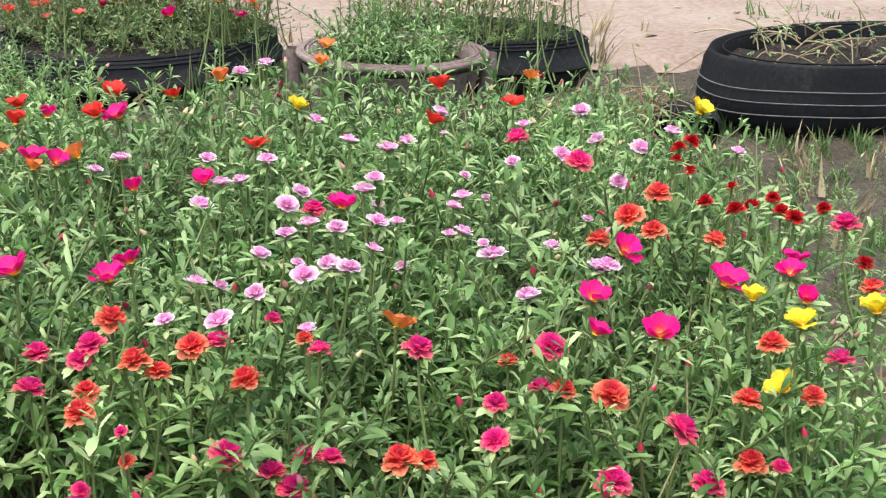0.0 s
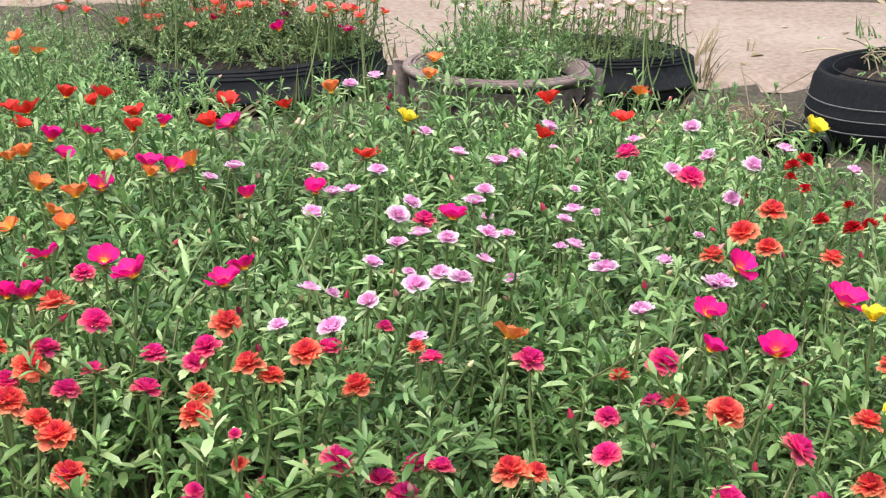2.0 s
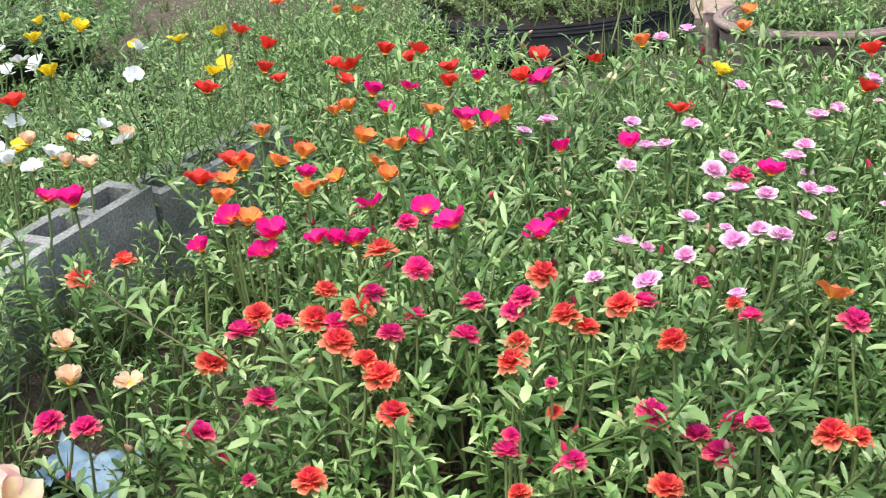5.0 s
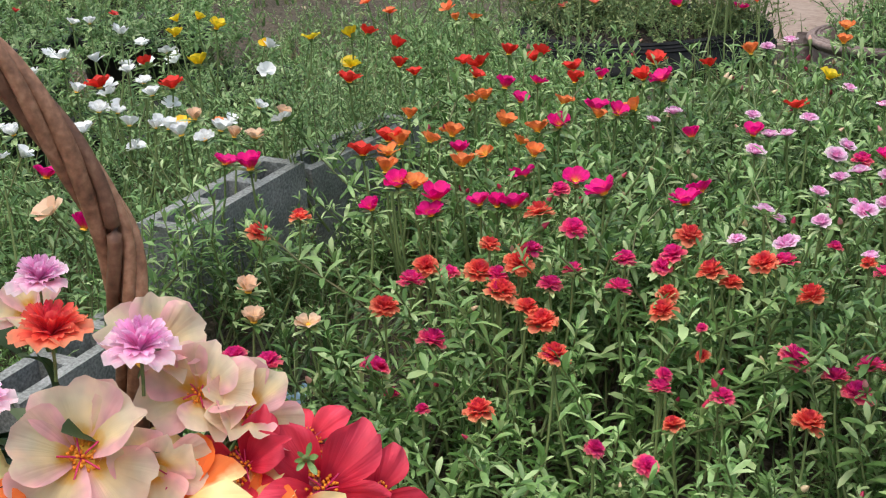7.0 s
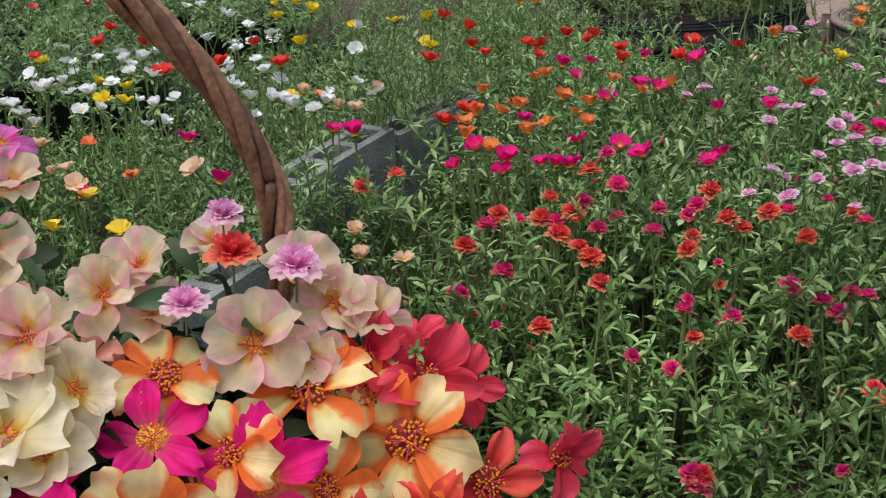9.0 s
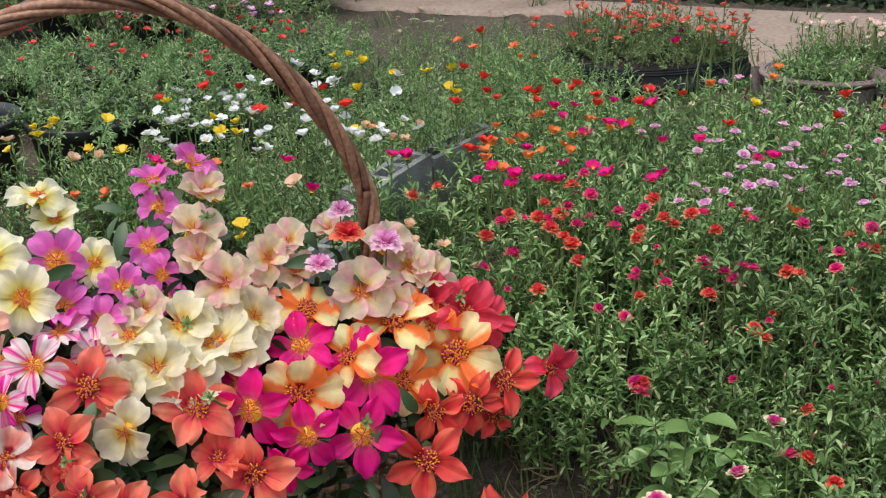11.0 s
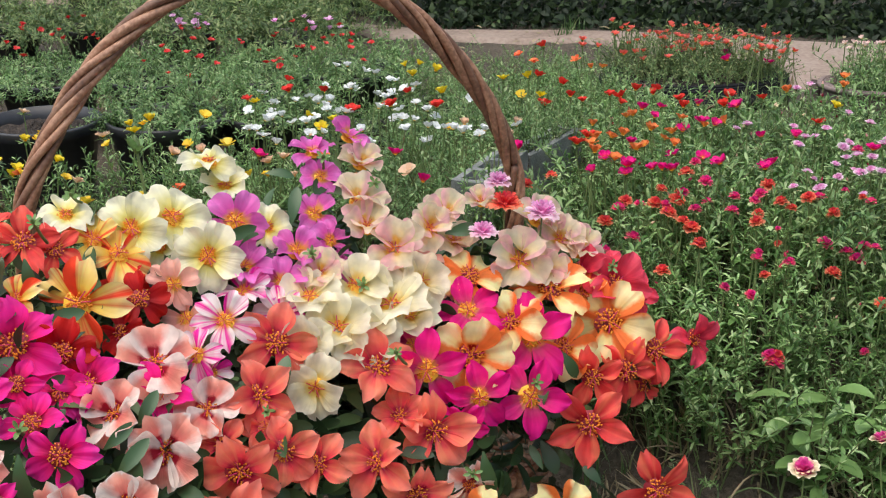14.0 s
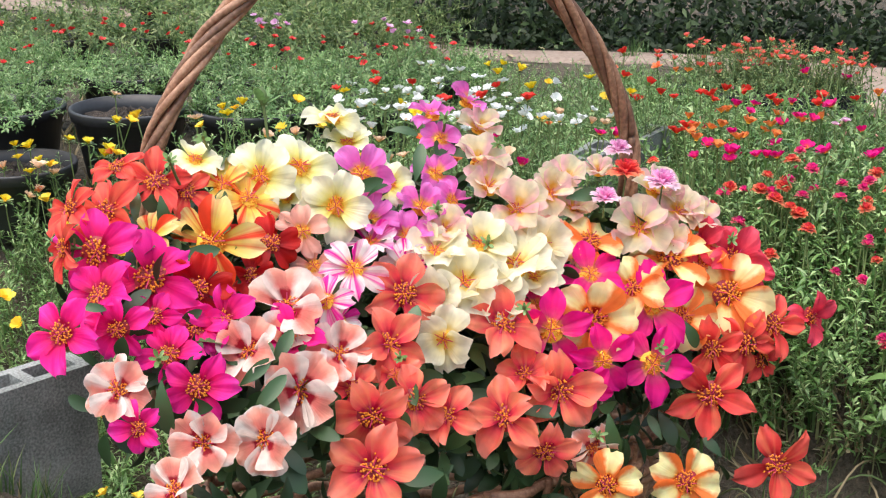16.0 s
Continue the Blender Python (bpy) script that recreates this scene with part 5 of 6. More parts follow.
BUNCH_CORAL = [
    (-0.912, 0.081, 0.246, 0.058, 0.1, 0.1), (-0.788, 0.164, 0.185, 0.062, 0.1, 0.4), (-0.902, 0.001, 0.199, 0.055, 0.1, 0.1),
    (-0.886, -0.098, 0.139, 0.058, 0.1, 0.0), (-0.850, -0.034, 0.138, 0.048, 0.2, 0.0), (-0.817, -0.000, 0.107, 0.047, 0.0, 0.3),
    (-0.749, 0.060, 0.089, 0.058, 0.0, 0.1), (-0.697, 0.157, 0.098, 0.063, 0.1, 0.0), (-0.864, -0.151, 0.090, 0.063, 0.0, 0.1),
    (-0.692, 0.070, 0.040, 0.050, 0.1, -0.4), (-0.746, 0.146, 0.122, 0.045, 0.0, 0.5), (-0.885, -0.018, 0.163, 0.039, 0.0, 0.2),
    (-0.920, -0.083, 0.164, 0.038, -0.1, 0.2),
]
BUNCH_BLUSH = [
    (-1.028, -0.057, 0.261, 0.060, 0.0, 1.0), (-0.966, -0.151, 0.186, 0.056, 0.0, 0.1), (-1.018, -0.307, 0.173, 0.045, 0.0, 0.0),
    (-0.970, -0.241, 0.154, 0.044, 0.1, 0.0), (-1.116, -0.336, 0.240, 0.043, -0.3, 0.2), (-1.035, -0.157, 0.233, 0.050, -0.2, 0.5),
    (-1.021, -0.376, 0.145, 0.041, -0.2, 0.4), (-0.950, -0.062, 0.205, 0.047, 0.2, 0.5), (-0.644, 0.165, 0.003, 0.039, 0.1, -0.8),
]
BUNCH_SUNRISE = [
    (-0.678, 0.285, 0.167, 0.068, 0.1, 0.0), (-0.503, 0.498, 0.157, 0.074, 0.2, 0.1), (-0.599, 0.470, 0.218, 0.066, 0.1, 0.8),
    (-0.714, 0.390, 0.258, 0.058, 0.1, 0.9), (-0.639, 0.375, 0.191, 0.055, -0.1, 0.2), (-0.561, 0.422, 0.137, 0.053, 0.2, 0.3),
    (-0.514, 0.240, -0.061, 0.055, 0.0, -0.1), (-0.612, 0.126, -0.027, 0.051, 0.0, 0.0), (-0.554, 0.510, 0.196, 0.047, 0.2, 0.7),
]
BUNCH_ROSERED = [
    (-0.505, 0.555, 0.203, 0.059, 0.4, 0.5), (-0.560, 0.536, 0.227, 0.049, 0.2, 0.5), (-0.480, 0.601, 0.172, 0.046, 0.6, 0.2),
    (-0.371, 0.607, 0.097, 0.048, 1.2, 0.2), (-0.536, 0.600, 0.216, 0.042, 0.3, 0.8),
]
TALL_BUD = (-1.195, 0.210, 0.474)
BUNCHES = {
    "HOTPINK": BUNCH_HOTPINK,
    "ORCHID": BUNCH_ORCHID,
    "SALMON": BUNCH_SALMON,
    "SCARLET": BUNCH_SCARLET,
    "FLAME": BUNCH_FLAME,
    "DEEPRED": BUNCH_DEEPRED,
    "PALEYELLOW": BUNCH_PALEYELLOW,
    "MAUVE": BUNCH_MAUVE,
    "PEACH": BUNCH_PEACH,
    "STRIPEPINK": BUNCH_STRIPEPINK,
    "CREAM": BUNCH_CREAM,
    "CORAL": BUNCH_CORAL,
    "BLUSH": BUNCH_BLUSH,
    "SUNRISE": BUNCH_SUNRISE,
    "ROSERED": BUNCH_ROSERED,
}
for kind, spots in BUNCHES.items():
    cut_flower(kind, spots)


def pompon(kind, x, y, z, r, label):
    top = new("cut_flower")
    n = Vector((0.08, 0.0, 1.0))
    top.matrix_basis = Matrix.Translation(Vector((x, y, z)) + FRONT * 0.04) @ Matrix(tilt_to(n)).to_4x4()
    tagged(top, label, "flower")
    size = Matrix.Scale(r, 4)
    for i in range(7):
        shape = petal_shape(0.4, 0.14, 0.3, 12 + RNG.normal(0, 6), 0.07, 0.05, 400 + i, RNG.uniform(0.95, 1.1), 7, 7)
        part("petal", one(shape, PETALS[kind], "petal"), top, pose(0, 0, 0, 0, 0, i * 51.4 + RNG.normal(0, 5)) @ size)
    tagged(part("tuft", corolla("tuft", 77).mesh("tuft", [PETALS[kind]]), top, size), kind="stuff")
    part("calyx", SEPALS, top, size @ Matrix.Scale(0.7, 4), "green calyx")
    part("stalk", STALK_UNIT, top, size, "green stalk")


pompon("pkw", -0.640, 0.552, 0.314, 0.032, "double mauve pink portulaca flower in the basket")
pompon("pkw", -0.715, 0.545, 0.365, 0.024, "double mauve pink portulaca flower in the basket")
pompon("pkw", -0.714, 0.458, 0.305, 0.026, "double mauve pink portulaca flower in the basket")
pompon("dbo", -0.696, 0.525, 0.332, 0.032, "double orange portulaca flower in the basket")


def green_bud(x, y, z, size, tall, way):
    """A closed green bud in a whorl of leaves on its stalk."""
    top = new("flower_bud")
    top.matrix_basis = Matrix.Translation((x, y, z)) @ Matrix(tilt_to(Vector(way) + Vector(RNG.normal(0, 0.15, 3)))).to_4x4()
    tagged(top, "closed green portulaca bud in a whorl of leaves", "bud", "green buds in the basket")
    m = Matrix.Scale(size, 4)
    part("bud", one(lathe([(0.001, 1.5), (0.18, 1.3), (0.36, 0.85), (0.42, 0.4), (0.30, 0.05), (0.12, -0.15)], 10), M_SEPAL, "bud"), top, m)
    for i in range(6):
        me = one(leaf_shape(RNG.uniform(1.3, 2.2), RNG.uniform(0.16, 0.22), RNG.uniform(-0.2, 0.3), 0.3, 2), M_LEAF, "leaf")
        part("leaf", me, top, pose(0, 0, -0.1 * size, 0, RNG.normal(-20, 12), i * 60 + RNG.normal(0, 10)) @ m)
    part("stalk", one(tube([(0, 0, 0), (0.003, 0, -tall / 2), (0, 0.004, -tall)], 0.0024, 6), M_STEM, "stalk"), top)


for i, spot in enumerate(q for spots in BUNCHES.values() for q in spots):
    if i % 10 == 4:
        p = Vector(spot[:3]) + FRONT * 0.012 + Vector((RNG.normal(0, 0.03), 0, 0.03))
        green_bud(p.x, p.y, p.z, 0.0075, 0.06, (0.3, -0.9, 0.6))
green_bud(*TALL_BUD, 0.019, 0.16, (0, 0, 1))


def basket_leaves():
    """Leafy stems between the cut flowers, the shade there put into a darkened leaf colour."""
    s = Soup()
    base = [q for spots in BUNCHES.values() for q in spots]
    heads = np.array(base)[:, :3]
    front = np.array(FRONT)

    def clear(p):
        """Whether a leaf lies deeper than the flowers round it."""
        d = heads - p
        along = d @ front
        off = np.linalg.norm(d - along[:, None] * front, axis=1)
        near = off < 0.045
        return not near.any() or along[near].max() > 0.02 or RNG.random() < 0.02

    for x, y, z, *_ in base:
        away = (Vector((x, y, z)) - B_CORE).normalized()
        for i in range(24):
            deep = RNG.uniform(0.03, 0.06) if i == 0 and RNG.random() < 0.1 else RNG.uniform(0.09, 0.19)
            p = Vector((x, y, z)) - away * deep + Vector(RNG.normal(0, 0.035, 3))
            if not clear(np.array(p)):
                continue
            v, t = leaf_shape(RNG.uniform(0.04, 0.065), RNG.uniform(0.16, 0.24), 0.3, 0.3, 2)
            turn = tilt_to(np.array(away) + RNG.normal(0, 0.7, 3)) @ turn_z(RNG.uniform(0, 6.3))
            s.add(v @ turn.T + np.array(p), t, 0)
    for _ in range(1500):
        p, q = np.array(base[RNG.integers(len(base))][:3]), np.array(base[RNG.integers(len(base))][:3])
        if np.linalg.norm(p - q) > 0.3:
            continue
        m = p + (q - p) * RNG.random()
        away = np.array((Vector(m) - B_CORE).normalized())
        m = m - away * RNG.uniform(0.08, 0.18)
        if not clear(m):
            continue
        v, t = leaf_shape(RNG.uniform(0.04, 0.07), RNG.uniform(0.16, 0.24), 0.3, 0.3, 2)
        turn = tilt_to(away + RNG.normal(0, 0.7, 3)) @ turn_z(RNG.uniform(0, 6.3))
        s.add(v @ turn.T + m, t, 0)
    tagged(new("basket_foliage", s.mesh("basket_foliage", [M_LEAF_SHADED])), "green leafy stems packed between the cut flowers, coloured dark for the shade there", "leaves", kind="stuff")


basket_leaves()

# large leaves that lie open among the flowers: place, length and lean
BIG_LEAVES = [
    (-1.132, -0.130, 0.340, 0.056, 20), (-1.058, -0.332, 0.225, 0.060, -85), (-0.993, -0.150, 0.236, 0.044, 60), (-0.980, -0.218, 0.200, 0.053, 50),
    (-0.876, 0.017, 0.214, 0.059, 85), (-1.219, -0.123, 0.395, 0.038, 90), (-1.192, -0.098, 0.387, 0.045, -80), (-1.004, -0.208, 0.223, 0.043, 40),
    (-0.614, 0.159, 0.039, 0.060, -80), (-0.566, 0.303, 0.096, 0.039, 80), (-0.541, 0.376, 0.128, 0.044, -60), (-1.009, 0.157, 0.376, 0.050, 15),
    (-0.999, 0.290, 0.434, 0.040, 0), (-0.958, 0.257, 0.391, 0.052, 80), (-0.735, 0.408, 0.325, 0.050, 10), (-1.179, -0.297, 0.321, 0.031, 0),
]
for x, y, z, length, lean in BIG_LEAVES:
    way = SIDE * math.cos(radians(lean)) + UP * math.sin(radians(lean))
    face = (FRONT + UP * 0.25 + Vector(RNG.normal(0, 0.2, 3))).normalized()
    across = face.cross(way).normalized()
    ob = new("leaf", one(leaf_shape(length * 1.15, RNG.uniform(0.16, 0.20), 0.45, 0.35, 2), M_LEAF_OPEN, "leaf"))
    ob.matrix_basis = Matrix.Translation(Vector((x, y, z)) - way * length * 0.5 - FRONT * 0.015) @ Matrix((way, across, way.cross(across))).transposed().to_4x4()
    tagged(ob, "large grey green leaf among the cut flowers", "leaf", "leaves in the basket")

# where the flowers of the beds stand
SPOTS_MAG_A = [
    (-0.63, 1.47, 0.27), (-0.59, 1.41, 0.27), (-0.59, 1.50, 0.27), (-0.51, 1.55, 0.27), (-0.42, 1.56, 0.27), (-0.51, 1.31, 0.27),
    (-0.48, 1.39, 0.27), (-0.45, 1.38, 0.27), (-0.27, 1.33, 0.27), (-0.50, 1.11, 0.27), (-0.44, 1.11, 0.27), (-0.40, 1.08, 0.27),
    (-0.30, 1.11, 0.27), (-0.31, 1.07, 0.27), (-0.58, 1.02, 0.25), (-0.58, 1.04, 0.26), (-0.63, 1.05, 0.27), (-0.65, 1.02, 0.25),
    (-0.53, 1.04, 0.26), (-0.51, 1.04, 0.26), (-0.49, 1.04, 0.26), (-0.60, 1.18, 0.27), (-0.34, 1.30, 0.27), (-0.11, 1.27, 0.27),
    (0.18, 1.17, 0.27), (0.27, 1.10, 0.27), (0.14, 1.06, 0.27), (0.14, 1.03, 0.25), (0.20, 1.03, 0.25), (0.35, 1.16, 0.27),
    (0.34, 1.07, 0.27), (0.34, 1.13, 0.27),
]
SPOTS_MAG_B = [
    (-0.86, 1.07, 0.27), (-0.82, 1.06, 0.27), (-1.08, 1.02, 0.25), (-1.00, 0.97, 0.21), (-1.22, 0.93, 0.18), (-1.39, 0.99, 0.23),
    (-0.54, 2.44, 0.19), (-0.43, 2.56, 0.16), (-0.57, 2.64, 0.17), (-0.70, 2.55, 0.18),
]
SPOTS_RED_A = [
    (-0.87, 1.66, 0.27), (-0.82, 1.55, 0.27), (-0.78, 1.51, 0.27), (-0.86, 1.45, 0.27), (-0.68, 1.66, 0.27), (-0.63, 1.63, 0.27),
    (-0.63, 1.66, 0.27), (-0.73, 1.59, 0.27), (-0.70, 1.58, 0.27), (-0.69, 1.52, 0.27), (-0.56, 1.59, 0.27), (-0.54, 1.52, 0.27),
    (-0.45, 1.65, 0.27), (-0.45, 1.56, 0.27), (-0.23, 1.46, 0.27), (0.09, 1.66, 0.27), (-0.71, 1.14, 0.27), (-0.70, 1.20, 0.27),
    (-0.02, 1.57, 0.27), (-0.37, 1.65, 0.27), (-0.01, 1.73, 0.27), (-1.03, 2.11, 0.27), (-0.95, 1.74, 0.27), (-1.56, 1.51, 0.27),
    (-1.42, 1.42, 0.27), (-1.21, 1.47, 0.27), (-1.21, 1.34, 0.27), (-1.10, 1.36, 0.27), (-1.28, 1.27, 0.27), (-1.57, 1.30, 0.27),
    (-1.51, 1.41, 0.27),
]
SPOTS_ORG_A = [
    (-0.71, 1.30, 0.27), (-0.63, 1.24, 0.27), (-0.58, 1.30, 0.27), (-0.53, 1.28, 0.27), (-0.68, 1.19, 0.27), (-0.65, 1.21, 0.27),
    (-0.68, 1.15, 0.27), (-0.58, 1.13, 0.27), (-0.51, 1.19, 0.27), (-0.54, 1.23, 0.27), (-0.65, 1.39, 0.27), (-0.64, 1.41, 0.27),
    (-0.53, 1.41, 0.27), (-0.47, 1.36, 0.27), (-0.43, 1.40, 0.27), (-0.66, 1.09, 0.27), (-0.61, 1.05, 0.27), (-0.04, 1.03, 0.25),
    (-0.84, 1.88, 0.27), (-0.81, 1.89, 0.27), (-0.19, 1.94, 0.27), (-0.19, 1.84, 0.27), (-0.32, 1.74, 0.27), (0.12, 1.79, 0.27),
]
SPOTS_YEL_A = [
    (-1.03, 1.69, 0.27), (-0.97, 1.72, 0.27), (-0.89, 1.53, 0.27), (-0.20, 1.62, 0.27), (0.31, 0.99, 0.22), (0.29, 1.07, 0.27),
    (0.33, 1.04, 0.26), (0.40, 1.05, 0.27), (0.34, 1.65, 0.27), (-1.36, 1.19, 0.27), (-1.29, 1.18, 0.27), (-1.29, 1.11, 0.27),
    (-1.25, 1.11, 0.27), (-1.13, 1.49, 0.27), (-1.23, 1.73, 0.27), (-1.27, 1.66, 0.27), (-1.33, 1.77, 0.27), (-1.30, 1.79, 0.27),
    (-1.99, 0.98, 0.22), (-1.97, 0.91, 0.17), (-1.97, 0.89, 0.16), (-2.18, 0.90, 0.16), (-2.22, 0.90, 0.16), (-2.09, 0.93, 0.18),
    (-2.13, 0.83, 0.12), (-2.15, 0.76, 0.07), (-2.03, 0.92, 0.18), (-1.72, 1.02, 0.25), (-1.54, 1.28, 0.27), (-1.74, 1.04, 0.26),
    (-1.70, 1.06, 0.27), (-1.88, 0.94, 0.19),
]
SPOTS_YEL_B = [
    (-2.13, 0.87, 0.14),
]
SPOTS_PKW_A = [
    (-0.30, 1.78, 0.27), (-0.27, 1.83, 0.27), (-0.17, 1.57, 0.27), (-0.12, 1.49, 0.27), (-0.07, 1.46, 0.27), (-0.05, 1.49, 0.27),
    (-0.01, 1.61, 0.27), (-0.08, 1.36, 0.27), (-0.09, 1.32, 0.27), (0.01, 1.28, 0.27), (0.02, 1.31, 0.27), (0.02, 1.21, 0.27),
    (-0.07, 1.23, 0.27), (-0.07, 1.16, 0.27), (-0.11, 1.21, 0.27), (-0.14, 1.22, 0.27), (-0.16, 1.19, 0.27), (-0.17, 1.27, 0.27),
    (-0.16, 1.31, 0.27), (-0.18, 1.14, 0.27), (-0.11, 1.12, 0.27), (-0.09, 1.11, 0.27), (-0.13, 1.09, 0.27), (-0.17, 1.05, 0.27),
    (-0.20, 1.03, 0.25), (-0.12, 1.02, 0.25), (-0.26, 1.26, 0.27), (-0.28, 1.41, 0.27), (-0.38, 1.40, 0.27), (-0.40, 1.36, 0.27),
    (-0.25, 1.33, 0.27), (-0.23, 1.34, 0.27),
]
SPOTS_PKW_B = [
    (-0.21, 1.41, 0.27), (-0.23, 1.07, 0.27), (0.08, 1.43, 0.27), (0.14, 1.46, 0.27), (0.19, 1.52, 0.27), (0.10, 1.57, 0.27),
    (0.18, 1.64, 0.27), (0.05, 1.15, 0.27), (0.08, 1.06, 0.27), (0.11, 1.18, 0.27), (0.15, 1.13, 0.27), (-0.25, 1.03, 0.25),
    (0.29, 1.56, 0.27), (0.36, 1.49, 0.27), (0.20, 1.37, 0.27), (0.24, 1.49, 0.27), (0.16, 1.13, 0.27),
]
SPOTS_DBO_A = [
    (-0.57, 0.97, 0.21), (-0.60, 0.92, 0.18), (-0.43, 0.93, 0.18), (-0.45, 0.94, 0.19), (-0.48, 0.95, 0.20), (-0.22, 1.00, 0.24),
    (-0.17, 0.98, 0.22), (0.11, 0.98, 0.22), (-0.03, 0.92, 0.18), (-0.51, 0.97, 0.21), (-0.46, 1.03, 0.26), (-0.27, 0.99, 0.23),
    (-0.25, 0.99, 0.22), (-0.31, 0.97, 0.21), (-0.31, 0.95, 0.20), (0.15, 0.97, 0.22), (-0.30, 1.03, 0.25), (-0.47, 0.98, 0.22),
    (0.24, 1.34, 0.27), (0.22, 1.23, 0.27), (0.28, 1.21, 0.27), (0.16, 1.20, 0.27), (0.41, 1.10, 0.27), (0.27, 0.97, 0.22),
    (0.33, 0.98, 0.22), (0.27, 0.93, 0.18), (0.30, 1.02, 0.25), (0.20, 1.27, 0.27), (-0.78, 0.99, 0.22), (-0.73, 1.00, 0.24),
    (-0.47, 0.84, 0.12), (-0.16, 0.87, 0.14),
]
SPOTS_DBO_B = [
    (-0.28, 0.85, 0.13), (-0.07, 0.82, 0.11), (-0.24, 0.71, 0.03), (-0.41, 0.90, 0.16), (-0.05, 0.81, 0.10), (0.04, 0.71, 0.03),
    (0.05, 0.64, -0.02), (-0.01, 0.92, 0.18), (0.10, 0.61, -0.04),
]
SPOTS_DBM_A = [
    (-0.42, 1.02, 0.25), (-0.54, 0.90, 0.16), (-0.41, 0.98, 0.22), (-0.32, 0.99, 0.23), (-0.31, 1.00, 0.24), (-0.46, 1.00, 0.23),
    (-0.41, 0.90, 0.16), (-0.18, 0.92, 0.18), (-0.11, 0.92, 0.18), (0.05, 0.97, 0.21), (0.05, 0.94, 0.19), (-0.20, 1.01, 0.24),
    (-0.49, 0.97, 0.21), (0.10, 1.02, 0.24), (-0.14, 0.91, 0.17), (-0.43, 0.96, 0.21), (-0.36, 1.00, 0.23), (-0.36, 0.97, 0.21),
    (-0.02, 1.01, 0.24), (-0.45, 1.08, 0.27), (-0.14, 1.26, 0.27), (-0.58, 0.95, 0.20), (-0.54, 0.96, 0.21), (0.09, 1.52, 0.27),
    (0.16, 1.44, 0.27), (0.43, 1.26, 0.27), (0.36, 1.01, 0.24), (0.21, 0.95, 0.20), (0.23, 0.91, 0.17), (0.15, 0.91, 0.17),
    (0.09, 0.98, 0.22), (-0.75, 0.86, 0.13),
]
SPOTS_DBM_B = [
    (-0.71, 0.86, 0.13), (-0.59, 0.86, 0.14), (-0.30, 0.82, 0.10), (-0.24, 0.88, 0.15), (-0.12, 0.90, 0.16), (-0.09, 0.92, 0.18),
    (-0.30, 0.88, 0.15), (-0.35, 0.82, 0.11), (-0.25, 0.71, 0.03), (0.02, 0.64, -0.02), (-0.24, 0.70, 0.02),
]
SPOTS_DBR_A = [
    (0.29, 1.50, 0.27), (0.28, 1.46, 0.27), (0.31, 1.53, 0.27), (0.29, 1.42, 0.27), (0.33, 1.37, 0.27), (0.34, 1.31, 0.27),
    (0.37, 1.30, 0.27), (0.42, 1.31, 0.27), (0.29, 1.32, 0.27), (0.32, 1.30, 0.27), (0.38, 1.28, 0.27), (0.37, 1.34, 0.27),
    (0.42, 1.16, 0.27),
]
SPOTS_PEA_A = [
    (-0.76, 0.92, 0.18), (-0.74, 0.89, 0.16), (-0.68, 0.90, 0.16), (-0.88, 1.27, 0.27), (-0.87, 1.17, 0.27), (-0.99, 1.23, 0.27),
    (-1.33, 0.99, 0.23), (-1.26, 0.96, 0.21), (-1.29, 0.96, 0.20), (-1.36, 0.98, 0.22), (-0.90, 1.17, 0.27), (-2.07, 0.84, 0.12),
    (-2.10, 0.78, 0.08), (-2.08, 0.79, 0.09), (-2.21, 0.84, 0.12), (-1.60, 0.98, 0.22), (-1.53, 0.99, 0.23), (-1.79, 1.00, 0.24),
    (-2.03, 1.04, 0.27),
]
SPOTS_WHT_A = [
    (-1.56, 1.36, 0.27), (-1.49, 1.28, 0.27), (-1.45, 1.32, 0.27), (-1.43, 1.36, 0.27), (-1.37, 1.34, 0.27), (-1.36, 1.29, 0.27),
    (-1.29, 1.25, 0.27), (-1.34, 1.14, 0.27), (-1.44, 1.13, 0.27), (-1.42, 1.05, 0.27), (-1.42, 1.18, 0.27), (-1.27, 1.07, 0.27),
    (-1.36, 1.02, 0.25), (-1.16, 1.04, 0.26), (-1.29, 1.05, 0.27), (-1.17, 1.30, 0.27), (-1.11, 1.23, 0.27), (-1.11, 1.32, 0.27),
    (-1.06, 1.18, 0.27), (-1.02, 1.18, 0.27), (-1.00, 1.18, 0.27), (-0.97, 1.16, 0.27), (-0.93, 1.15, 0.27), (-0.93, 1.19, 0.27),
    (-1.14, 1.23, 0.27), (-1.37, 1.65, 0.27), (-1.51, 1.71, 0.27), (-1.48, 1.72, 0.27), (-1.19, 1.11, 0.27), (-1.43, 1.15, 0.27),
    (-1.37, 1.13, 0.27), (-1.44, 1.05, 0.27),
]
SPOTS_WHT_B = [
    (-1.40, 1.04, 0.26), (-1.34, 1.26, 0.27), (-1.39, 1.32, 0.27), (-1.23, 1.31, 0.27), (-1.37, 1.48, 0.27), (-1.29, 1.59, 0.27),
    (-1.22, 1.55, 0.27), (-1.16, 1.38, 0.27), (-0.93, 1.30, 0.27), (-0.87, 1.25, 0.27),
]
SPOTS_PKY_A = [
    (-0.01, 0.68, 0.01), (-0.17, 0.53, -0.09), (-0.05, 0.60, -0.05),
]
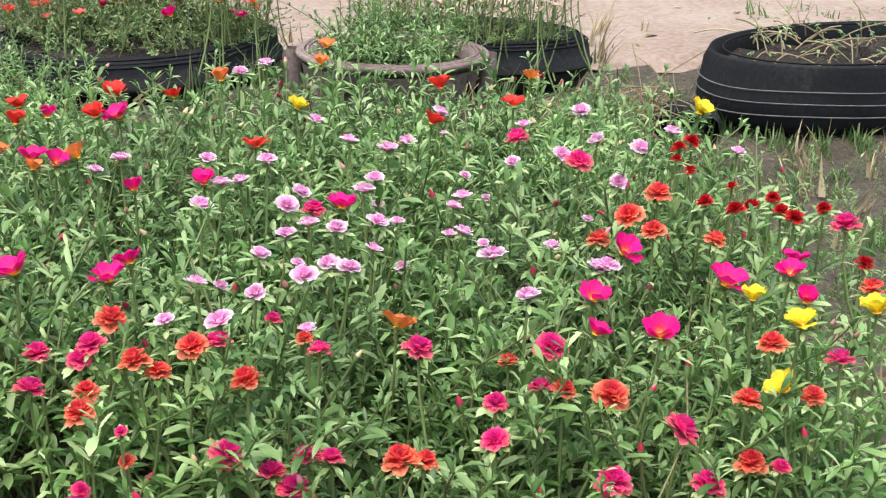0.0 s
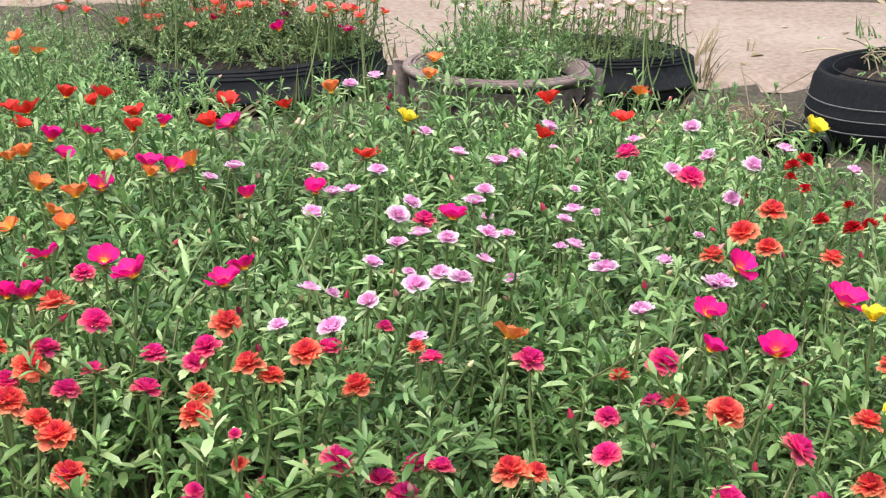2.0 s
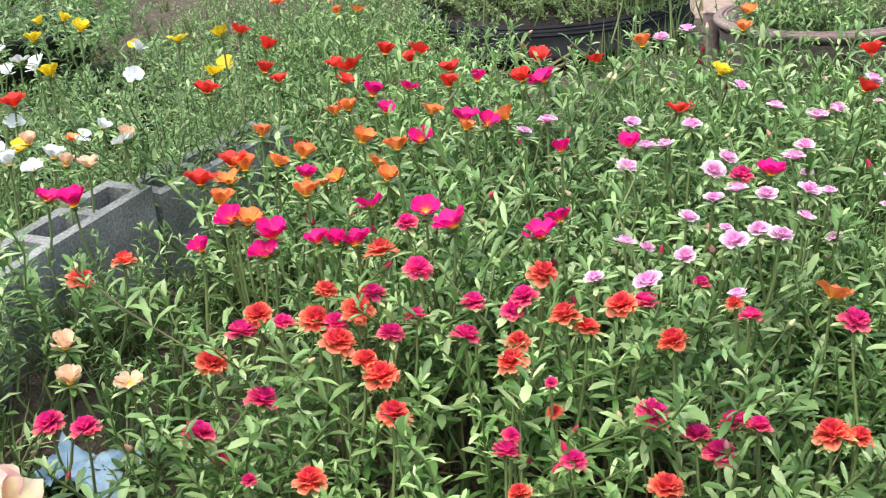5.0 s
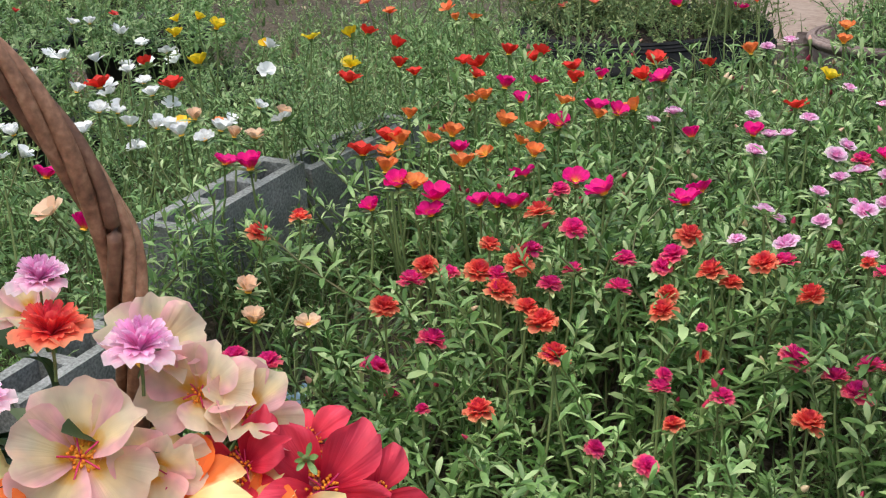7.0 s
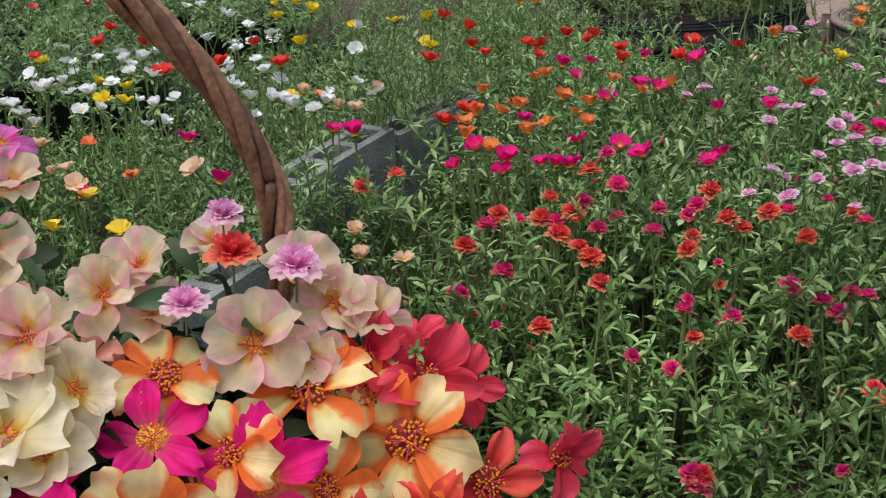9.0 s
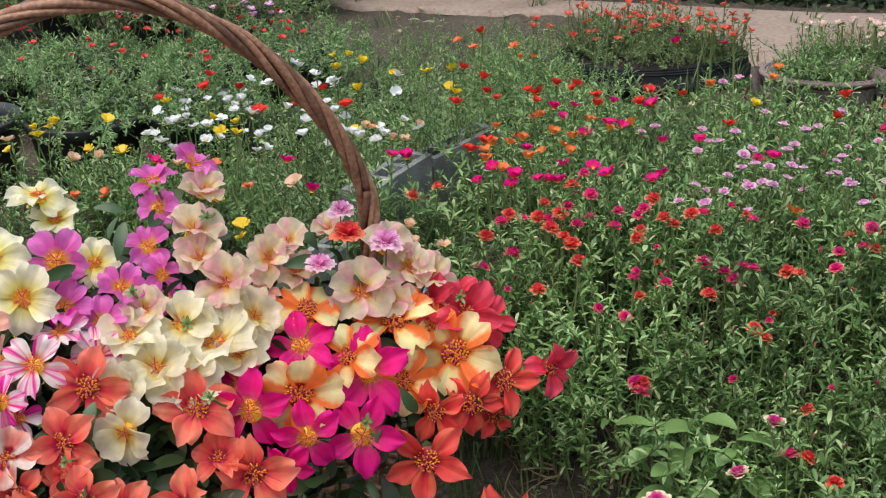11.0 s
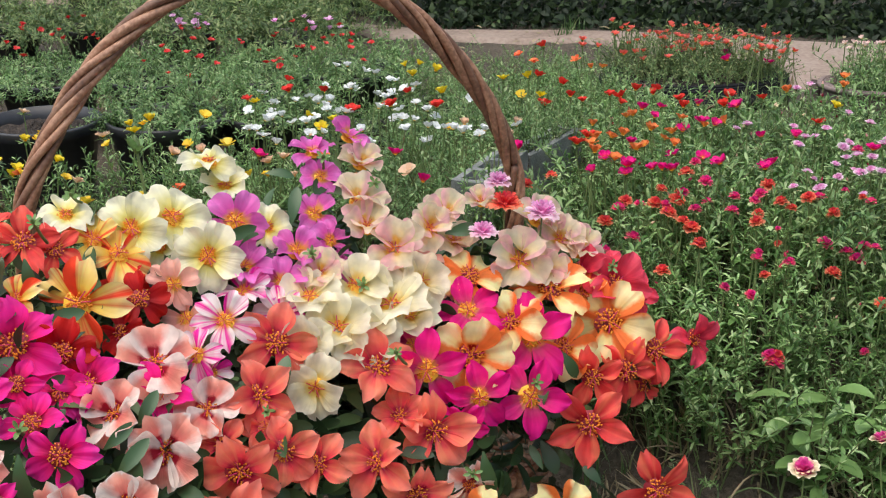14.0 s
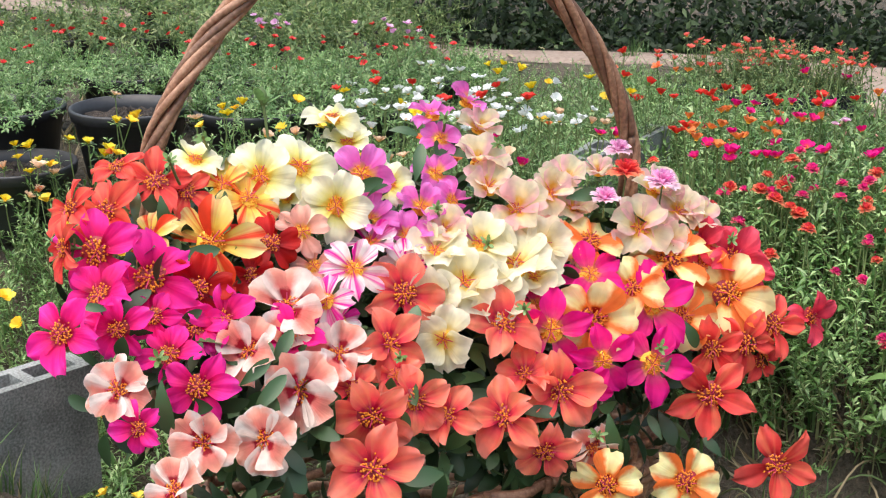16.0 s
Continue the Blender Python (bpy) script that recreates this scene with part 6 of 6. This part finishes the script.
SPOTS_COR_A = [
    (-1.02, 2.58, 0.20), (-1.00, 2.49, 0.20), (-0.95, 2.49, 0.20), (-0.86, 2.44, 0.19), (-0.83, 2.63, 0.21), (-0.81, 2.53, 0.16),
    (-0.76, 2.62, 0.18), (-0.72, 2.44, 0.19), (-0.70, 2.55, 0.18), (-0.84, 2.56, 0.17), (-0.69, 2.47, 0.25), (-0.70, 2.64, 0.21),
    (-0.62, 2.44, 0.23), (-0.61, 2.46, 0.23), (-0.59, 2.59, 0.22), (-0.57, 2.64, 0.20), (-0.46, 2.44, 0.26), (-0.45, 2.48, 0.23),
    (-0.45, 2.52, 0.21), (-0.42, 2.60, 0.20), (-0.62, 2.62, 0.22), (-0.38, 2.45, 0.22), (-0.36, 2.63, 0.19), (-0.76, 2.48, 0.25),
    (-0.49, 2.53, 0.21), (-0.53, 2.53, 0.24), (-0.45, 2.52, 0.24),
]
SPOTS_PAL_A = [
    (-0.21, 2.64, 0.22), (-0.16, 2.70, 0.21), (-0.11, 2.66, 0.22), (0.09, 2.70, 0.22),
    (-0.18, 2.54, 0.24), (-0.03, 2.73, 0.21), (0.00, 2.58, 0.24), (0.04, 2.67, 0.20), (0.07, 2.73, 0.17), (0.12, 2.67, 0.18),
    (0.18, 2.57, 0.25), (0.23, 2.74, 0.19), (0.02, 2.54, 0.22), (-0.07, 2.73, 0.22), (0.05, 2.71, 0.18), (-0.15, 2.57, 0.23),
]
SPOTS = {
    "mag": SPOTS_MAG_A + SPOTS_MAG_B,
    "red": SPOTS_RED_A,
    "org": SPOTS_ORG_A,
    "yel": SPOTS_YEL_A + SPOTS_YEL_B,
    "pkw": SPOTS_PKW_A + SPOTS_PKW_B,
    "dbo": SPOTS_DBO_A + SPOTS_DBO_B,
    "dbm": SPOTS_DBM_A + SPOTS_DBM_B,
    "dbr": SPOTS_DBR_A,
    "pea": SPOTS_PEA_A,
    "wht": SPOTS_WHT_A + SPOTS_WHT_B,
    "pky": SPOTS_PKY_A,
    "cor": SPOTS_COR_A,
    "pal": SPOTS_PAL_A,
}

for kind, spots in SPOTS.items():
    for x, y, z in spots:
        moss_rose(kind, x, y, z)


SMALL_FLOWERS = [("dbm", [(-0.62, 0.84), (-0.56, 1.06), (0.05, 1.06), (0.38, 1.0), (0.36, 0.72), (0.0, 0.70)], 45), ("dbo", [(-0.62, 0.84), (-0.56, 1.06), (0.05, 1.06), (0.38, 1.3), (0.36, 0.72)], 30),
                 ("pkw", [(-0.25, 1.1), (-0.2, 1.55), (0.15, 1.6), (0.2, 1.15)], 60), ("org", [(-0.72, 1.1), (-0.72, 1.4), (-0.55, 1.4), (-0.55, 1.1)], 60)]
for kind, poly, per_m2 in SMALL_FLOWERS:
    for x, y in scatter(poly, per_m2):
        moss_rose(kind, x, y, float(ground_z(x, y)) + RNG.uniform(0.21, 0.26), RNG.uniform(0.5, 0.75))
TYRE_FLOWERS = [("cor", -0.66, 2.66, 0.34, 0.13, 60, 0.17, 0.24), ("pal", 0.02, 2.66, 0.25, 0.09, 46, 0.185, 0.238)]
for kind, x, y, wide, deep, count, lo, hi in TYRE_FLOWERS:
    for _ in range(count):
        a, r = RNG.uniform(0, 6.3), np.sqrt(RNG.random())
        moss_rose(kind, x + wide * r * np.cos(a), y + deep * r * np.sin(a), RNG.uniform(lo, hi), 0.8)


def far_head(rng, n):
    """A far flower: a ruffled head (0) on its stalk (1)."""
    s = Soup()
    for i in range(n):
        v, t = petal_shape(0.4, 0.0, 0.3, rng.uniform(25, 65), 0.05, 0.04, int(rng.integers(999)), 0.017, 3, 3)
        s.add(v @ turn_z(i * 2.4).T, t, 0)
    s.add(*tube([(0, 0, 0), (0.004, 0, -0.05), (0, 0.004, -0.1)], 0.0013, 3), 1)
    return s.arrays()


def dotted(words, mat, poly, per_m2, lo, hi, size):
    """Flowers standing here and there over the far pots."""
    spots = scatter(poly, per_m2)
    z = ground_z(spots[:, 0], spots[:, 1]) + RNG.uniform(lo, hi, len(spots))
    ob = strew("far_flowers", [far_head(RNG, 8) for _ in range(5)], spots, z, [mat, M_STEM], 0.8 * size, 1.2 * size, 0.3)
    tagged(ob, words, "flowers", kind="stuff")


NEAR_POTS = [(-1.40, 1.75), (-1.55, 2.15), (-2.2, 1.85), (-3.4, 1.9), (-3.3, 1.3), (-2.7, 0.9), (-2.4, 1.2), (-1.9, 1.35)]
FAR_POTS = [(-1.75, 2.65), (-1.65, 3.1), (-2.2, 3.6), (-3.9, 3.9), (-3.6, 2.4), (-2.2, 2.6)]
dotted("small red double flowers over the potted plants", M_DOT_RED, NEAR_POTS, 85, 0.27, 0.33, 0.66)
dotted("small red flowers over the far pots", M_DOT_RED, FAR_POTS, 22, 0.34, 0.42, 0.8)
dotted("small yellow flowers over the far pots", M_DOT_YELLOW, FAR_POTS, 60, 0.34, 0.44, 1.0)
dotted("mauve pink flowers over the potted plants", M_DOT_MAUVE, [(-1.55, 2.2), (-1.72, 2.0), (-2.15, 1.82), (-2.1, 2.0)], 150, 0.28, 0.33, 0.85)
dotted("scattered orange and coral flowers behind the edging", M_DOT_CORAL, BED_WALL, 10, 0.2, 0.26, 1.0)
dotted("scattered yellow flowers behind the edging", M_DOT_YELLOW, BED_WALL, 10, 0.2, 0.26, 1.0)

WHITE_PATCH = [(-1.58, 1.2), (-1.5, 1.75), (-1.2, 1.88), (-0.98, 1.4), (-1.1, 1.05)]
dotted("white moss rose flowers in a drift behind the edging", M_DOT_WHITE, WHITE_PATCH, 80, 0.22, 0.28, 1.05)
dotted("small yellow flowers round the pots", M_DOT_YELLOW, BED_LEFT, 75, 0.22, 0.28, 1.15)
dotted("small coral flowers round the pots", M_DOT_CORAL, BED_LEFT, 16, 0.22, 0.28, 1.0)
dotted("pale peach flowers round the pots", M_DOT_PEACH, BED_LEFT, 18, 0.22, 0.28, 1.2)


# ---- small things ----
def broad_weed(x, y, z):
    """A weed with large oval leaves in pairs up its stem."""
    top = new("broad_leaved_weed")
    top.location = (x, y, z)
    tagged(top, "green broad leaved weed with large oval leaves", "plant")
    part("stem", one(tube([(0, 0, 0), (0.006, 0, 0.06), (0, 0.008, 0.15), (0.004, 0, 0.25)], [0.003, 0.0028, 0.0022, 0.0015], 6), M_STEM, "stem"), top)
    for i in range(10):
        me = one(leaf_shape(RNG.uniform(0.055, 0.085), RNG.uniform(0.22, 0.3), 0.35, 0.3, 2), M_LEAF, "leaf")
        part("leaf", me, top, pose(0.003, 0, 0.05 + 0.019 * i, 0, RNG.normal(-8, 14), i * 137.5 + RNG.normal(0, 10)))


for x, y in ((-0.15, 0.63), (-0.07, 0.67), (-0.21, 0.66)):
    broad_weed(x, y, float(ground_z(x, y)) - 0.004)


def creeping_stems():
    """Bare pale stems that wander over the soil by the basket."""
    s = Soup()
    for _ in range(80):
        x, y = RNG.uniform(-0.6, 0.35), RNG.uniform(0.15, 0.72)
        a, k = RNG.uniform(0, 6.3), np.linspace(0, 1, 12)
        run = RNG.uniform(0.12, 0.34)
        bend = RNG.normal(0, 0.9)
        px = x + run * np.cumsum(np.cos(a + bend * k)) / 12
        py = y + run * np.cumsum(np.sin(a + bend * k)) / 12
        pz = ground_z(px, py) + 0.012 + RNG.uniform(0.01, 0.09) * np.sin(k * np.pi) ** 2
        s.add(*tube(np.stack([px, py, pz], 1), np.linspace(0.0026, 0.0014, 12), 5), int(RNG.integers(2)))
    tagged(new("creeping_stems", s.mesh("creeping_stems", [M_DRY, M_STEM])), "bare pale stems creeping over the dark soil", "stems", kind="stuff")


creeping_stems()


def crumpled_sheet(x, y, w, h):
    g = np.random.default_rng(4)
    xs, ys = np.meshgrid(np.linspace(-w, w, 22), np.linspace(-h, h, 16))
    z = 0.016 * np.sin(xs * 60 + ys * 31) * np.cos(ys * 75) + g.normal(0, 0.004, xs.shape) + 0.04
    v = np.stack([xs.ravel() + x, ys.ravel() + y + 0.01 * np.sin(xs.ravel() * 50), z.ravel() + ground_z(x, y)], 1)
    ob = new("plastic_sheet", one((v, grid_tris(16, 22)), M_BLUE, "plastic_sheet"))
    tagged(ob, "crumpled pale blue plastic sheet on the soil", "plastic sheet")


M_BLUE = surface("blue_plastic", [(0.3, (0.11, 0.22, 0.34)), (0.7, (0.26, 0.40, 0.52))], 14.0, 60, 0.35, 0.2, 0.004)
crumpled_sheet(BARE[0], BARE[1], 0.05, 0.04)


def hose():
    k = np.linspace(0, 1, 24)
    x, y = -0.86 + 0.34 * k, 0.80 + 0.10 * k + 0.02 * np.sin(k * 7)
    ob = new("hose", one(tube(np.stack([x, y, ground_z(x, y) + 0.012], 1), 0.007, 8), M_POT, "hose"))
    tagged(ob, "thin black hose lying on the soil", "hose")


hose()


def rubber_scrap():
    a = np.linspace(-0.6, 3.4, 30)
    x, y = 0.47 + 0.055 * np.cos(a), 2.40 + 0.06 * np.sin(a)
    ob = new("rubber_strip", one(tube(np.stack([x, y, ground_z(x, y) + 0.035], 1), 0.016, 8, 1.7), M_RUBBER, "rubber_strip"))
    tagged(ob, "curved strip of black rubber lying by the tyre", "rubber strip")
    s = Soup()
    for _ in range(80):
        p = np.array([0.38 + RNG.normal(0, 0.035), 2.38 + RNG.normal(0, 0.03), 0.03 + abs(RNG.normal(0, 0.03))])
        d = RNG.normal(0, 0.03, 3)
        s.add(*tube([p - d, p + (0, 0, 0.008), p + d], 0.0012, 3))
    tagged(new("dead_stems", s.mesh("dead_stems", [M_DRY])), "heap of grey dead stems on the ground", "dead plants", kind="stuff")


rubber_scrap()


def path_litter():
    area = [(-1.9, 2.7), (1.6, 2.55), (1.9, 4.0), (0.4, 3.6), (-1.0, 3.1)]
    spots = scatter(area, 26)
    keep = spots[(np.sin(spots[:, 0] * 5.1 + spots[:, 1] * 7.7) > 0.2)]
    tagged(strew("dry_grass", LOW + TUFTS[:2], keep, ground_z(keep[:, 0], keep[:, 1]) + 0.014, [M_DRY], 0.5, 1.0, 0.5), "sparse dry weeds on the sandy path", "dry grass", kind="stuff")
    spots = scatter([(0.3, 2.75), (0.5, 2.7), (0.5, 3.0), (0.3, 3.0)], 90)
    tagged(strew("dry_grass", TUFTS, spots, ground_z(spots[:, 0], spots[:, 1]), [M_DRY], 0.6, 1.2, 0.2), "upright dry grass tufts at the path's edge", "dry grass", kind="stuff")
    s = Soup()
    for _ in range(60):
        x, y = RNG.uniform(-1.8, 1.6), RNG.uniform(2.85, 3.9)
        v, t = leaf_shape(RNG.uniform(0.02, 0.05), 0.25, 0.3)
        s.add(v @ turn_z(RNG.uniform(0, 6.3)).T + (x, y, float(ground_z(x, y)) + 0.022), t)
    tagged(new("leaf_litter", s.mesh("leaf_litter", [M_DRY])), "fallen dry leaves and straw on the path", "litter", kind="stuff")


path_litter()
